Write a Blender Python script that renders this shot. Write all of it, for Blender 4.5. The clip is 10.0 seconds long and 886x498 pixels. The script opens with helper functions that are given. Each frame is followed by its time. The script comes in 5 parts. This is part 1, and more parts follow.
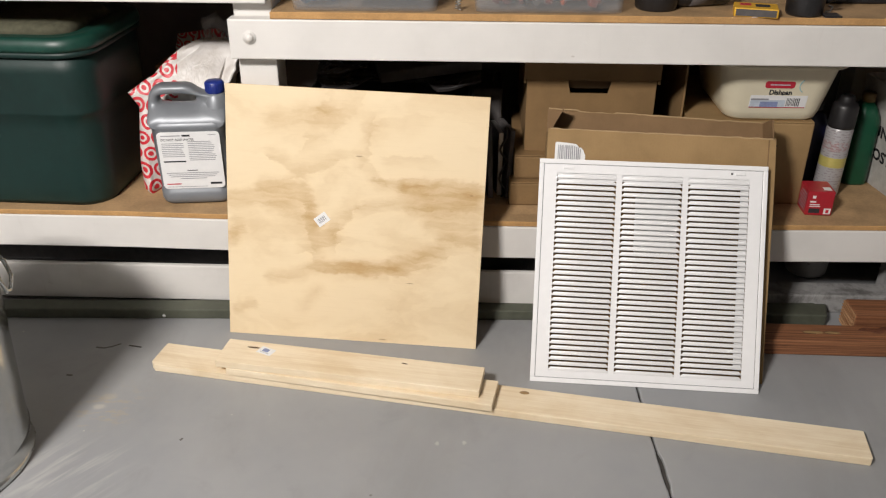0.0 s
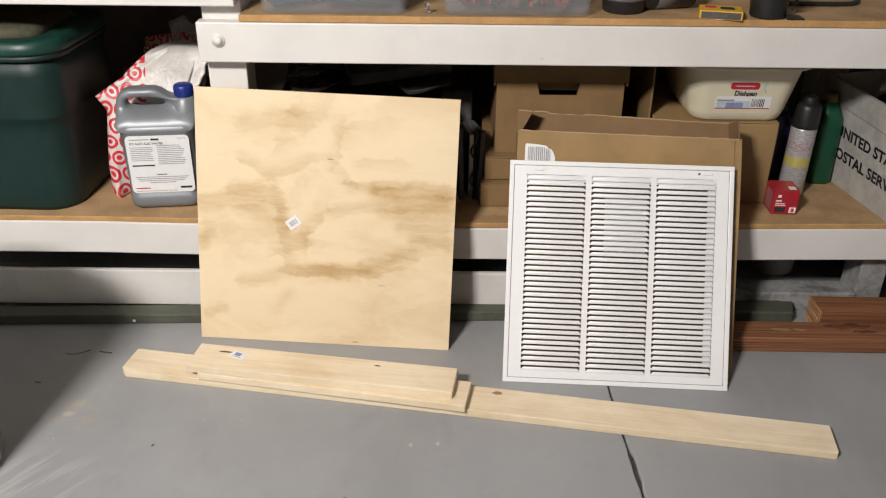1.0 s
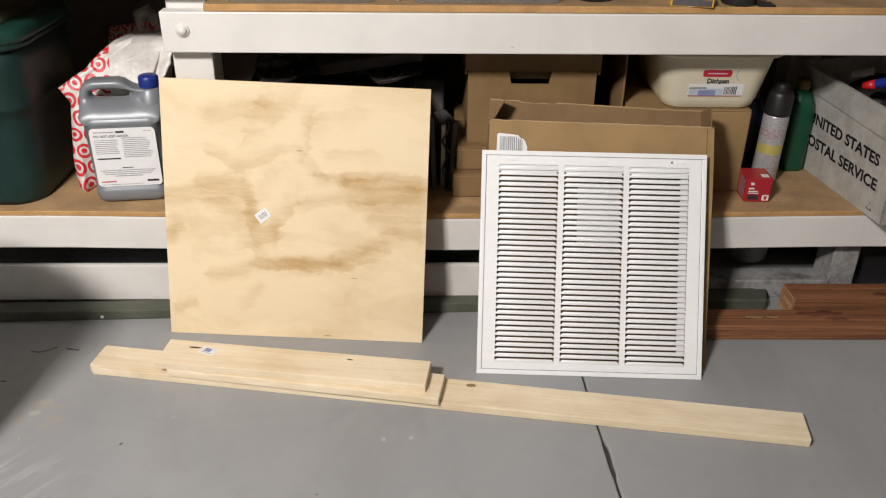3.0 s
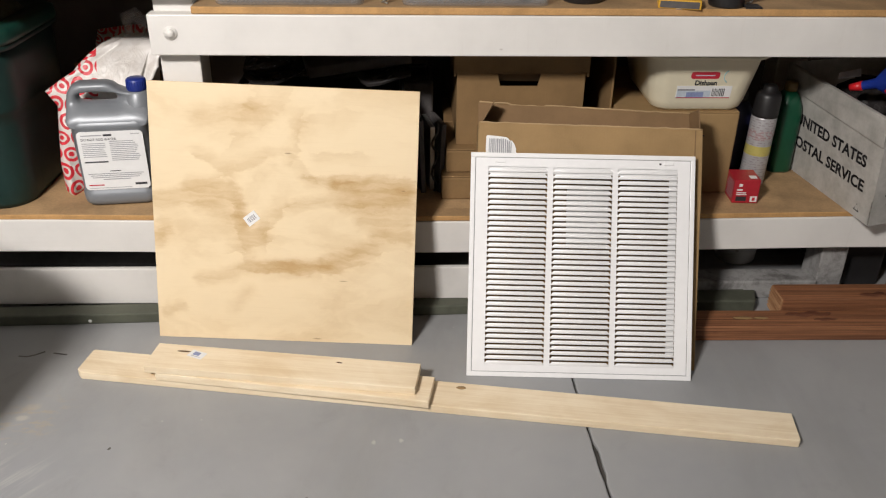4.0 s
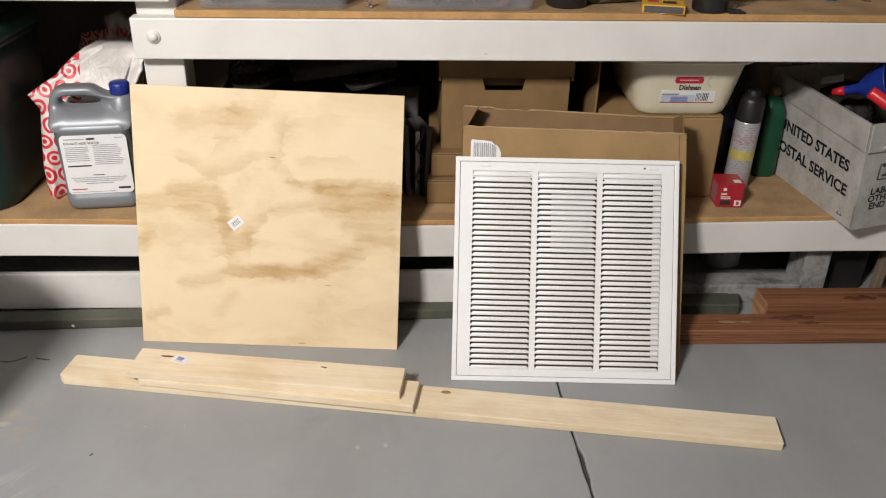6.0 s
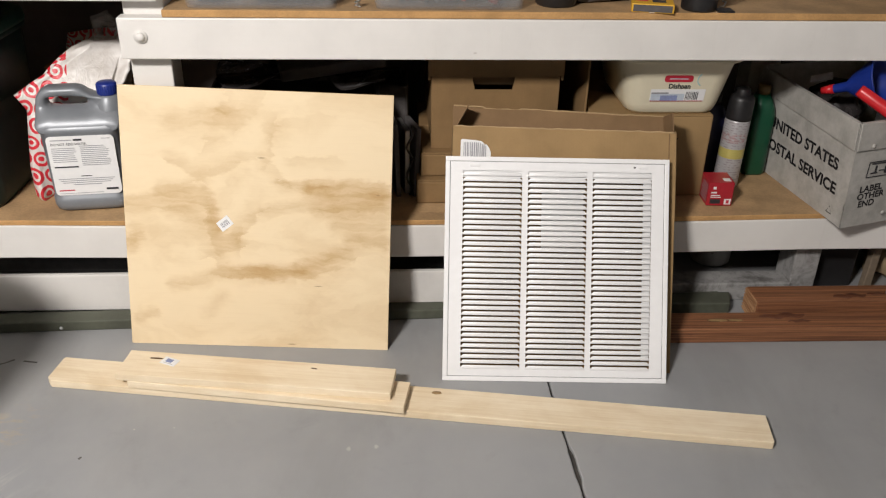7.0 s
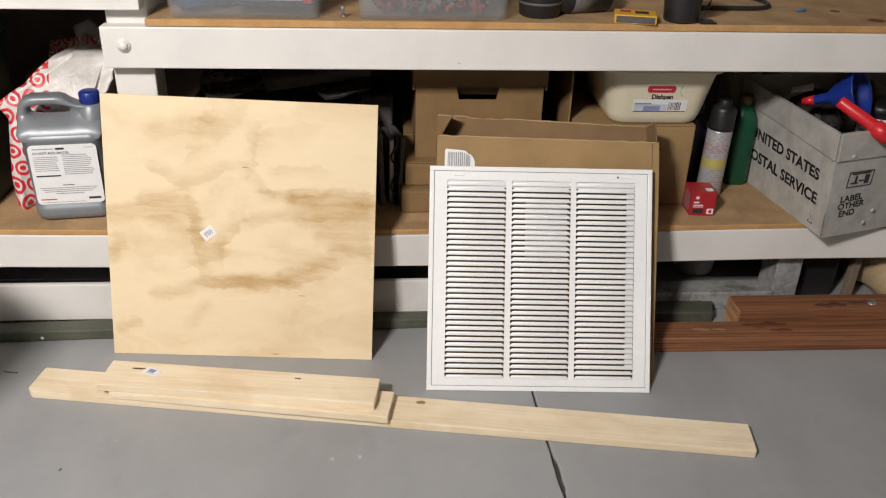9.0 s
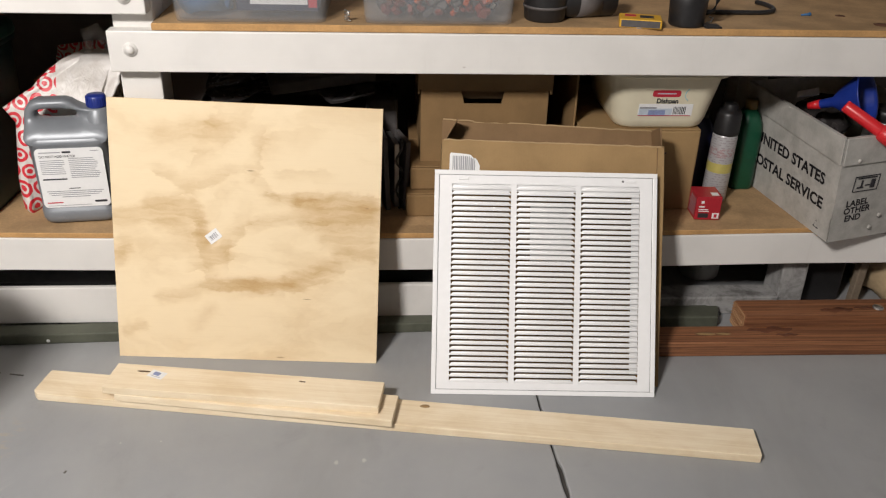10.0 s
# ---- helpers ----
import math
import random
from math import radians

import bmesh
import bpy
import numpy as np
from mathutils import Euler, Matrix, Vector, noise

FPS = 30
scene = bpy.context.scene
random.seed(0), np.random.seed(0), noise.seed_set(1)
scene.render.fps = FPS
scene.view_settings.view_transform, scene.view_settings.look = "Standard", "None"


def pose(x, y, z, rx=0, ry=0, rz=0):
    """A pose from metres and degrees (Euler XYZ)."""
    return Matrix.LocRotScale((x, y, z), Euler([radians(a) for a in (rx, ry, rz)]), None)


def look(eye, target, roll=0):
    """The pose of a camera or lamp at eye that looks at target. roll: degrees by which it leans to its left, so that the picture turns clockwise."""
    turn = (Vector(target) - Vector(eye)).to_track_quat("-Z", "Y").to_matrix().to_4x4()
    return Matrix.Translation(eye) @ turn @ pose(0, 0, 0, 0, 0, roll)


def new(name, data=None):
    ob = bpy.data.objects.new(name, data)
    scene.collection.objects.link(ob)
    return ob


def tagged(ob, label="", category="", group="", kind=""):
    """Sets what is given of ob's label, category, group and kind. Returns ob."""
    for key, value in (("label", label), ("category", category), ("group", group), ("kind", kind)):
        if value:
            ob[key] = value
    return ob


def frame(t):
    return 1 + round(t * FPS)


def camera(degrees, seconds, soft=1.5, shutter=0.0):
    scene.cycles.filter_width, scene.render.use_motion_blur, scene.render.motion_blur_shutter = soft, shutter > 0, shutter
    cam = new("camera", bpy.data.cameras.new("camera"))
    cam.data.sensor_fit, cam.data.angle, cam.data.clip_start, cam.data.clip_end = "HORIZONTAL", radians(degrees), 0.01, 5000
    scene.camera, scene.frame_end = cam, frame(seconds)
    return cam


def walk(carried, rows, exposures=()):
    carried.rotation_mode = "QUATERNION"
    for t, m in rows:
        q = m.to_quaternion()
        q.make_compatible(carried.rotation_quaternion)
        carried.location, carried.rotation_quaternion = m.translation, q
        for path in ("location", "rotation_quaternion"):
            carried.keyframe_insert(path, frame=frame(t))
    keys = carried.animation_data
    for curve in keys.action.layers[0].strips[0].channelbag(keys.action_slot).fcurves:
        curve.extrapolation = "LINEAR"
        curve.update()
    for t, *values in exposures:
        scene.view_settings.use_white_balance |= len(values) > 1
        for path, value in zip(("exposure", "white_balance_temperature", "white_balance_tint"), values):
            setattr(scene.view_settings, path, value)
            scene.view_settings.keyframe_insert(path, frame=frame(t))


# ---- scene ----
cam = camera(54.8, 10.0, soft=1.2)
PATH = [
    (0, (0.596, -1.887, 1.187), (0.534, -0.122, 0.249), 0.2),
    (0.5, (0.596, -1.894, 1.19), (0.576, -0.125, 0.257), 0.3),
    (1, (0.598, -1.893, 1.19), (0.6, -0.124, 0.256), 0.6),
    (1.5, (0.604, -1.882, 1.185), (0.619, -0.118, 0.242), 1.0),
    (2, (0.608, -1.875, 1.189), (0.635, -0.119, 0.234), 1.1),
    (2.5, (0.612, -1.874, 1.183), (0.646, -0.118, 0.227), 0.9),
    (3, (0.616, -1.871, 1.187), (0.665, -0.115, 0.229), 0.7),
    (4.5, (0.619, -1.87, 1.186), (0.694, -0.11, 0.239), 0.9),
    (5, (0.621, -1.871, 1.188), (0.698, -0.109, 0.245), 0.9),
    (5.5, (0.627, -1.871, 1.186), (0.712, -0.109, 0.243), 1.0),
    (7, (0.632, -1.861, 1.189), (0.748, -0.104, 0.24), 1.2),
    (7.5, (0.638, -1.866, 1.189), (0.761, -0.105, 0.249), 1.1),
    (8, (0.64, -1.87, 1.183), (0.769, -0.104, 0.253), 1.3),
    (8.5, (0.639, -1.863, 1.188), (0.776, -0.099, 0.256), 1.5),
    (9, (0.636, -1.861, 1.192), (0.785, -0.097, 0.261), 1.7),
    (9.5, (0.632, -1.856, 1.196), (0.779, -0.092, 0.267), 1.7),
    (10, (0.639, -1.864, 1.189), (0.774, -0.093, 0.269), 1.6),
]
walk(cam, [(t, look(eye, target, roll)) for t, eye, target, roll in PATH])

# ---- world, lamp, exposure ----
scene.view_settings.exposure = 0.0
world = bpy.data.worlds.new("world")
scene.world = world
world.use_nodes = True
world.node_tree.nodes["Background"].inputs[0].default_value = (0.02, 0.02, 0.022, 1)
world.node_tree.nodes["Background"].inputs[1].default_value = 0.3

LAMP_AT = (-0.60, -2.55, 2.38)
lamp_data = bpy.data.lights.new("garage_lamp", "AREA")
lamp_data.shape, lamp_data.size, lamp_data.size_y = "RECTANGLE", 0.44, 0.30
lamp_data.energy, lamp_data.color = 119, (1.0, 0.947, 0.905)
lamp = new("garage_lamp", lamp_data)
lamp.matrix_world = look(LAMP_AT, (-0.4, 0.0, 0.3))


# ---- materials ----
class Nodes:
    """A small builder for node materials."""

    def __init__(self, name):
        self.mat = bpy.data.materials.new(name)
        self.mat.use_nodes = True
        self.tree = self.mat.node_tree
        self.bsdf = self.tree.nodes["Principled BSDF"]
        self.coords = self.tree.nodes.new("ShaderNodeTexCoord").outputs["Object"]

    def link(self, a, b):
        self.tree.links.new(a, b)

    def put(self, socket, value):
        if isinstance(value, bpy.types.NodeSocket):
            self.link(value, socket)
        elif value is not None:
            socket.default_value = value

    def math(self, op, a, b=None, c=None, clamp=False):
        n = self.tree.nodes.new("ShaderNodeMath")
        n.operation, n.use_clamp = op, clamp
        for i, v in enumerate((a, b, c)):
            self.put(n.inputs[i], v)
        return n.outputs[0]

    def vec(self, op, a, b=None):
        n = self.tree.nodes.new("ShaderNodeVectorMath")
        n.operation = op
        self.put(n.inputs[0], a)
        self.put(n.inputs[1], b)
        return n.outputs["Value"] if op in ("LENGTH", "DISTANCE", "DOT_PRODUCT") else n.outputs["Vector"]

    def mapping(self, vector, scale=(1, 1, 1), loc=(0, 0, 0), rot=(0, 0, 0)):
        n = self.tree.nodes.new("ShaderNodeMapping")
        self.link(vector, n.inputs[0])
        n.inputs[1].default_value, n.inputs[2].default_value, n.inputs[3].default_value = loc, rot, scale
        return n.outputs[0]

    def noise(self, vector, scale, detail=4, rough=0.55, distort=0.0, color=False):
        n = self.tree.nodes.new("ShaderNodeTexNoise")
        self.link(vector, n.inputs["Vector"])
        n.inputs["Scale"].default_value, n.inputs["Detail"].default_value = scale, detail
        n.inputs["Roughness"].default_value, n.inputs["Distortion"].default_value = rough, distort
        return n.outputs["Color" if color else "Fac"]

    def voronoi(self, vector, scale, feature="F1", out="Distance", random=1.0):
        n = self.tree.nodes.new("ShaderNodeTexVoronoi")
        n.feature = feature
        self.link(vector, n.inputs["Vector"])
        n.inputs["Scale"].default_value = scale
        n.inputs["Randomness"].default_value = random
        return n.outputs[out]

    def ramp(self, fac, stops):
        n = self.tree.nodes.new("ShaderNodeValToRGB")
        while len(n.color_ramp.elements) < len(stops):
            n.color_ramp.elements.new(0.5)
        for e, (p, c) in zip(n.color_ramp.elements, stops):
            e.position = p
            e.color = (c, c, c, 1) if isinstance(c, (int, float)) else (*c, 1)
        self.put(n.inputs[0], fac)
        return n.outputs[0]

    def mix(self, fac, a, b, blend="MIX"):
        n = self.tree.nodes.new("ShaderNodeMix")
        n.data_type, n.blend_type = "RGBA", blend
        self.put(n.inputs[0], fac)
        self.put(n.inputs[6], (*a, 1) if isinstance(a, tuple) else a)
        self.put(n.inputs[7], (*b, 1) if isinstance(b, tuple) else b)
        return n.outputs[2]

    def random(self):
        return self.tree.nodes.new("ShaderNodeObjectInfo").outputs["Random"]

    def xyz(self, vector):
        n = self.tree.nodes.new("ShaderNodeSeparateXYZ")
        self.link(vector, n.inputs[0])
        return n.outputs

    def smooth(self, value, low, high):
        n = self.tree.nodes.new("ShaderNodeMapRange")
        n.interpolation_type = "SMOOTHSTEP"
        self.put(n.inputs[0], value)
        n.inputs[1].default_value, n.inputs[2].default_value = low, high
        return n.outputs[0]

    def bump(self, height, strength, distance=0.002):
        n = self.tree.nodes.new("ShaderNodeBump")
        n.inputs["Strength"].default_value, n.inputs["Distance"].default_value = strength, distance
        self.link(height, n.inputs["Height"])
        self.link(n.outputs[0], self.bsdf.inputs["Normal"])

    def done(self, color=None, rough=None, metal=None, spec=None):
        self.put(self.bsdf.inputs["Base Color"], (*color, 1) if isinstance(color, tuple) else color)
        self.put(self.bsdf.inputs["Roughness"], rough)
        self.put(self.bsdf.inputs["Metallic"], metal)
        self.put(self.bsdf.inputs["Specular IOR Level"], spec)
        return self.mat


def plain(name, color, rough=0.5, metal=0.0, spread=0.15, scale=30.0, bump=0.1, spec=0.5):
    """A coloured surface with faint mottling at two scales and fine relief."""
    k = Nodes(name)
    big = k.noise(k.coords, scale * 0.2, 3)
    fine = k.noise(k.coords, scale * 3, 4)
    dark = tuple(c * (1 - spread) for c in color)
    light = tuple(min(1, c * (1 + spread * 0.6)) for c in color)
    both = k.math("ADD", k.math("MULTIPLY", big, 0.65), k.math("MULTIPLY", fine, 0.35))
    col = k.mix(k.smooth(both, 0.3, 0.7), dark, light)
    k.bump(fine, bump, 0.001)
    return k.done(col, k.math("ADD", k.math("MULTIPLY", fine, 0.15), rough - 0.07), metal, spec)


def paint_white(name, color=(0.75, 0.73, 0.70), dirt=0.28):
    """Brushed white paint over wood: brush marks, scuffs and small chips."""
    k = Nodes(name)
    brush = k.noise(k.mapping(k.coords, (4, 120, 120)), 1.0, 4)
    patch = k.noise(k.coords, 5.0, 4)
    scuff = k.noise(k.mapping(k.coords, (25, 25, 60)), 1.0, 6, 0.7)
    col = k.mix(k.smooth(patch, 0.35, 0.75), color, tuple(c * (1 - dirt * 0.35) for c in color))
    col = k.mix(k.math("MULTIPLY", k.smooth(scuff, 0.66, 0.74), dirt), col, (0.30, 0.26, 0.22))
    # sparse dents, and drips where damp ran down
    dent = k.voronoi(k.mapping(k.coords, (5.5, 7, 11), (0.37, 0.2, 0.61)), 1.0)
    col = k.mix(k.math("MULTIPLY", k.math("SUBTRACT", 1.0, k.smooth(dent, 0.025, 0.05)), 0.75), col, (0.22, 0.17, 0.13))
    drip = k.noise(k.mapping(k.coords, (55, 55, 5)), 1.0, 5, 0.65)
    col = k.mix(k.math("MULTIPLY", k.math("MULTIPLY", k.smooth(drip, 0.56, 0.78), k.smooth(patch, 0.45, 0.65)), dirt * 0.8), col, (0.46, 0.42, 0.37))
    k.bump(k.math("ADD", brush, k.math("MULTIPLY", scuff, 0.4)), 0.25, 0.0012)
    return k.done(col, k.math("ADD", k.math("MULTIPLY", patch, 0.2), 0.36), 0.0, 0.4)


def board_wood(name, light, dark, axis=0, scale=1.0, contrast=1.0, rough=0.6, rings=0.5):
    """Straight-sawn wood: grain along the axis, broad colour drift, pores."""
    k = Nodes(name)
    v = k.vec("ADD", k.coords, k.mapping(k.random(), (7.3, 3.1, 5.7)))
    stretch = [26.0 * scale] * 3
    stretch[axis] = 1.6 * scale
    grain = k.noise(k.mapping(v, tuple(stretch)), 1.0, 5, 0.6, 0.6)
    stretch = [170.0 * scale] * 3
    stretch[axis] = 7.0 * scale
    fine = k.noise(k.mapping(v, tuple(stretch)), 1.0, 4, 0.6)
    drift = k.noise(k.mapping(v, (6, 9, 9)), 1.0, 4, 0.6, 0.6)
    f = k.math("ADD", k.math("MULTIPLY", grain, rings), k.math("MULTIPLY", fine, 0.25))
    f = k.math("ADD", f, k.math("MULTIPLY", drift, 0.75 - rings))
    col = k.mix(k.math("MULTIPLY", k.smooth(f, 0.34, 0.66), contrast, clamp=True), light, dark)
    k.bump(fine, 0.2, 0.0008)
    return k.done(col, k.math("ADD", k.math("MULTIPLY", fine, 0.2), rough - 0.1), 0.0, 0.35)


def plywood_face():
    """Rotary-cut pine veneer: pale field, soft tan bands and thin growth lines. Local x to the right, z up, from the lower left corner."""
    k = Nodes("plywood_face")
    flat = k.mapping(k.coords, (1, 0.0, 1))
    w1 = k.vec("SUBTRACT", k.noise(flat, 7.0, 3, 0.5, 0.0, True), (0.5, 0.5, 0.5))
    w2 = k.vec("SUBTRACT", k.noise(k.mapping(flat, (1, 1, 2.2)), 26.0, 4, 0.6, 0.0, True), (0.5, 0.5, 0.5))
    warped = k.vec("ADD", flat, k.vec("ADD", k.vec("MULTIPLY", w1, (0.050, 0, 0.036)), k.vec("MULTIPLY", w2, (0.052, 0, 0.030))))
    grain = k.noise(k.mapping(warped, (6, 1, 46)), 1.0, 5, 0.65)
    fine = k.noise(k.mapping(k.coords, (9, 1, 260)), 1.0, 4, 0.6)

    def stroke(x0, z0, x1, z1, half, lopsided):
        """How near a point is to a stroke: 1 on it, 0 past its half width; a lopsided one is crisp on its right and fades far to its left."""
        d = Vector((x1 - x0, 0, z1 - z0))
        rel = k.vec("SUBTRACT", warped, (x0, 0, z0))
        t = k.math("ADD", k.vec("DOT_PRODUCT", rel, tuple(d / d.length_squared)), 0.0, clamp=True)
        n = k.tree.nodes.new("ShaderNodeVectorMath")
        n.operation = "SCALE"
        n.inputs[0].default_value = tuple(d)
        k.link(t, n.inputs[3])
        away = k.vec("LENGTH", k.vec("SUBTRACT", rel, n.outputs["Vector"]))
        reach = half
        if lopsided:
            left = k.math("GREATER_THAN", k.vec("DOT_PRODUCT", rel, (-d.z, 0, d.x)), 0.0)
            reach = k.math("ADD", half * 0.9, k.math("MULTIPLY", left, half * 3.6))
        return k.math("SUBTRACT", 1.0, k.smooth(k.math("DIVIDE", away, reach), 0.0, 1.0))

    def laid(strokes, lopsided):
        clear = None
        for x0, z0, x1, z1, half, depth in strokes:
            m = k.math("SUBTRACT", 1.0, k.math("MULTIPLY", stroke(x0, z0, x1, z1, half, lopsided), depth))
            clear = m if clear is None else k.math("MULTIPLY", clear, m)
        return k.math("SUBTRACT", 1.0, clear)

    # from, to, half width, depth
    bands = laid([
        (0.02, 0.338, 0.16, 0.352, 0.045, 0.75), (0.10, 0.372, 0.18, 0.365, 0.040, 0.60), (0.12, 0.325, 0.18, 0.310, 0.030, 0.55), (0.20, 0.375, 0.215, 0.30, 0.026, 0.75),
        (0.44, 0.385, 0.60, 0.378, 0.040, 0.75), (0.46, 0.345, 0.60, 0.345, 0.045, 0.70), (0.33, 0.335, 0.45, 0.355, 0.022, 0.60), (0.50, 0.305, 0.60, 0.300, 0.040, 0.70),
        (0.53, 0.275, 0.60, 0.265, 0.026, 0.75), (0.22, 0.180, 0.38, 0.182, 0.034, 0.60), (0.40, 0.195, 0.52, 0.245, 0.026, 0.60), (0.11, 0.150, 0.20, 0.172, 0.026, 0.55),
        (0.02, 0.065, 0.06, 0.085, 0.020, 0.45), (0.12, 0.540, 0.24, 0.560, 0.045, 0.42), (0.01, 0.255, 0.025, 0.275, 0.032, 0.70), (0.19, 0.09, 0.22, 0.12, 0.035, 0.30)], False)
    lines = laid([
        (0.115, 0.440, 0.185, 0.402, 0.009, 0.50), (0.185, 0.398, 0.27, 0.440, 0.010, 0.50), (0.27, 0.440, 0.31, 0.455, 0.008, 0.35), (0.195, 0.31, 0.205, 0.222, 0.011, 0.50),
        (0.200, 0.222, 0.262, 0.240, 0.010, 0.60), (0.264, 0.240, 0.268, 0.275, 0.009, 0.40), (0.268, 0.275, 0.315, 0.320, 0.009, 0.50), (0.340, 0.45, 0.36, 0.53, 0.009, 0.35),
        (0.390, 0.405, 0.345, 0.45, 0.009, 0.35), (0.46, 0.550, 0.36, 0.53, 0.012, 0.25), (0.60, 0.402, 0.39, 0.408, 0.010, 0.45), (0.50, 0.455, 0.40, 0.460, 0.008, 0.28),
        (0.215, 0.170, 0.42, 0.170, 0.009, 0.45), (0.42, 0.172, 0.54, 0.225, 0.010, 0.50), (0.28, 0.53, 0.33, 0.59, 0.012, 0.28), (0.24, 0.58, 0.20, 0.49, 0.014, 0.28)], True)
    drift = k.noise(k.mapping(warped, (4.0, 1, 9), (1.7, 0, 0.4)), 1.0, 5, 0.6, 0.7)
    f = k.math("MULTIPLY", k.math("ADD", k.math("MULTIPLY", bands, 0.85), k.math("MULTIPLY", lines, 0.75)), k.math("ADD", 0.50, k.math("MULTIPLY", k.smooth(grain, 0.3, 0.7), 0.65)))
    f = k.math("ADD", f, k.math("MULTIPLY", k.smooth(drift, 0.42, 0.75), 0.36))
    f = k.math("ADD", f, k.math("MULTIPLY", k.smooth(grain, 0.5, 0.8), 0.06))
    col = k.mix(k.math("MULTIPLY", f, 1.0, clamp=True), (0.800, 0.655, 0.440), (0.505, 0.330, 0.150))
    col = k.mix(k.math("MULTIPLY", k.smooth(fine, 0.5, 0.8), 0.08), col, (0.45, 0.28, 0.12))
    # small dark knots
    for cx, cz, a, b in ((0.325, 0.456, 0.010, 0.0022), (0.590, 0.376, 0.006, 0.0016), (0.385, 0.008, 0.012, 0.0022), (0.45, 0.155, 0.012, 0.0014)):
        p = k.mapping(k.vec("SUBTRACT", flat, (cx, 0, cz)), (1 / a, 0, 1 / b))
        col = k.mix(k.math("MULTIPLY", k.math("SUBTRACT", 1.0, k.smooth(k.vec("LENGTH", p), 0.2, 1.2)), 0.6), col, (0.20, 0.11, 0.05))
    k.bump(fine, 0.15, 0.0006)
    return k.done(col, 0.58, 0.0, 0.3)


def floor_paint():
    """Grey floor enamel on concrete: dull patches, tan scuffs, dust specks, a few dark chips."""
    k = Nodes("grey_floor_paint")
    big = k.noise(k.coords, 1.7, 5, 0.6)
    mid = k.noise(k.coords, 9.0, 5, 0.6, 0.5)
    fine = k.noise(k.coords, 160.0, 3)
    col = k.mix(k.smooth(big, 0.3, 0.7), (0.275, 0.283, 0.293), (0.335, 0.338, 0.340))
    col = k.mix(k.math("MULTIPLY", k.smooth(mid, 0.55, 0.8), 0.35), col, (0.215, 0.215, 0.215))
    near = k.math("SUBTRACT", 1.0, k.smooth(k.vec("DISTANCE", k.coords, (-0.19, -0.42, 0)), 0.02, 0.12))
    tan = k.math("MULTIPLY", k.smooth(k.noise(k.mapping(k.coords, (18, 42, 1), (0, 0, 0), (0, 0, 0.5)), 1.0, 5, 0.7), 0.50, 0.64), near)
    col = k.mix(k.math("MULTIPLY", tan, 0.6), col, (0.40, 0.34, 0.25))
    by_can = k.math("SUBTRACT", 1.0, k.smooth(k.vec("DISTANCE", k.coords, (-0.20, -0.64, 0)), 0.04, 0.17))
    drag = k.noise(k.mapping(k.mapping(k.coords, rot=(0, 0, -0.94)), (5, 42, 1)), 1.0, 4, 0.6, 0.4)
    col = k.mix(k.math("MULTIPLY", k.math("MULTIPLY", k.smooth(drag, 0.45, 0.70), by_can), 0.55), col, (0.47, 0.46, 0.45))
    for cx, cy, a, b, tone in ((-0.209, -0.421, 0.016, 0.010, (0.55, 0.50, 0.42)), (-0.200, -0.385, 0.020, 0.012, (0.44, 0.38, 0.29)), (0.537, -0.513, 0.005, 0.008, (0.62, 0.60, 0.56)), (0.593, -0.509, 0.006, 0.006, (0.62, 0.60, 0.56))):
        p = k.mapping(k.vec("SUBTRACT", k.vec("ADD", k.coords, k.vec("MULTIPLY", k.noise(k.coords, 60.0, 3, 0.6, 0.0, True), (0.012, 0.012, 0))), (cx + 0.006, cy + 0.006, 0)), (1 / a, 1 / b, 0))
        col = k.mix(k.math("MULTIPLY", k.math("SUBTRACT", 1.0, k.smooth(k.vec("LENGTH", p), 0.4, 1.2)), 0.45), col, tone)
    grime = k.noise(k.mapping(k.coords, (3.0, 1.2, 1), (4.1, 2.3, 0)), 1.0, 5, 0.65, 0.6)
    col = k.mix(k.math("MULTIPLY", k.smooth(grime, 0.46, 0.72), 0.30), col, (0.225, 0.222, 0.210))
    spot = k.voronoi(k.mapping(k.coords, (1, 1, 0)), 7.0)
    col = k.mix(k.math("MULTIPLY", k.math("SUBTRACT", 1.0, k.smooth(spot, 0.018, 0.035)), 0.6), col, (0.08, 0.07, 0.06))
    speck = k.voronoi(k.mapping(k.coords, (1, 1.3, 0), (3.3, 1.7, 0)), 11.0)
    col = k.mix(k.math("MULTIPLY", k.math("SUBTRACT", 1.0, k.smooth(speck, 0.015, 0.035)), 0.5), col, (0.62, 0.58, 0.52))
    k.bump(k.math("ADD", k.math("MULTIPLY", mid, 1.0), k.math("MULTIPLY", fine, 0.25)), 0.14, 0.003)
    return k.done(col, k.math("ADD", k.math("MULTIPLY", mid, 0.25), 0.36), 0.0, 0.4)


def cardboard(name, base=(0.325, 0.212, 0.100)):
    k = Nodes(name)
    flute = k.noise(k.mapping(k.coords, (220, 220, 4)), 1.0, 2)
    stain = k.noise(k.coords, 6.0, 5, 0.6)
    fibre = k.noise(k.coords, 240.0, 3)
    col = k.mix(k.smooth(stain, 0.3, 0.72), tuple(c * 1.1 for c in base), tuple(c * 0.84 for c in base))
    col = k.mix(k.math("MULTIPLY", k.smooth(fibre, 0.5, 0.8), 0.25), col, tuple(c * 0.7 for c in base))
    k.bump(k.math("ADD", k.math("MULTIPLY", flute, 0.6), k.math("MULTIPLY", stain, 1.2)), 0.2, 0.0015)
    return k.done(col, 0.8, 0.0, 0.2)


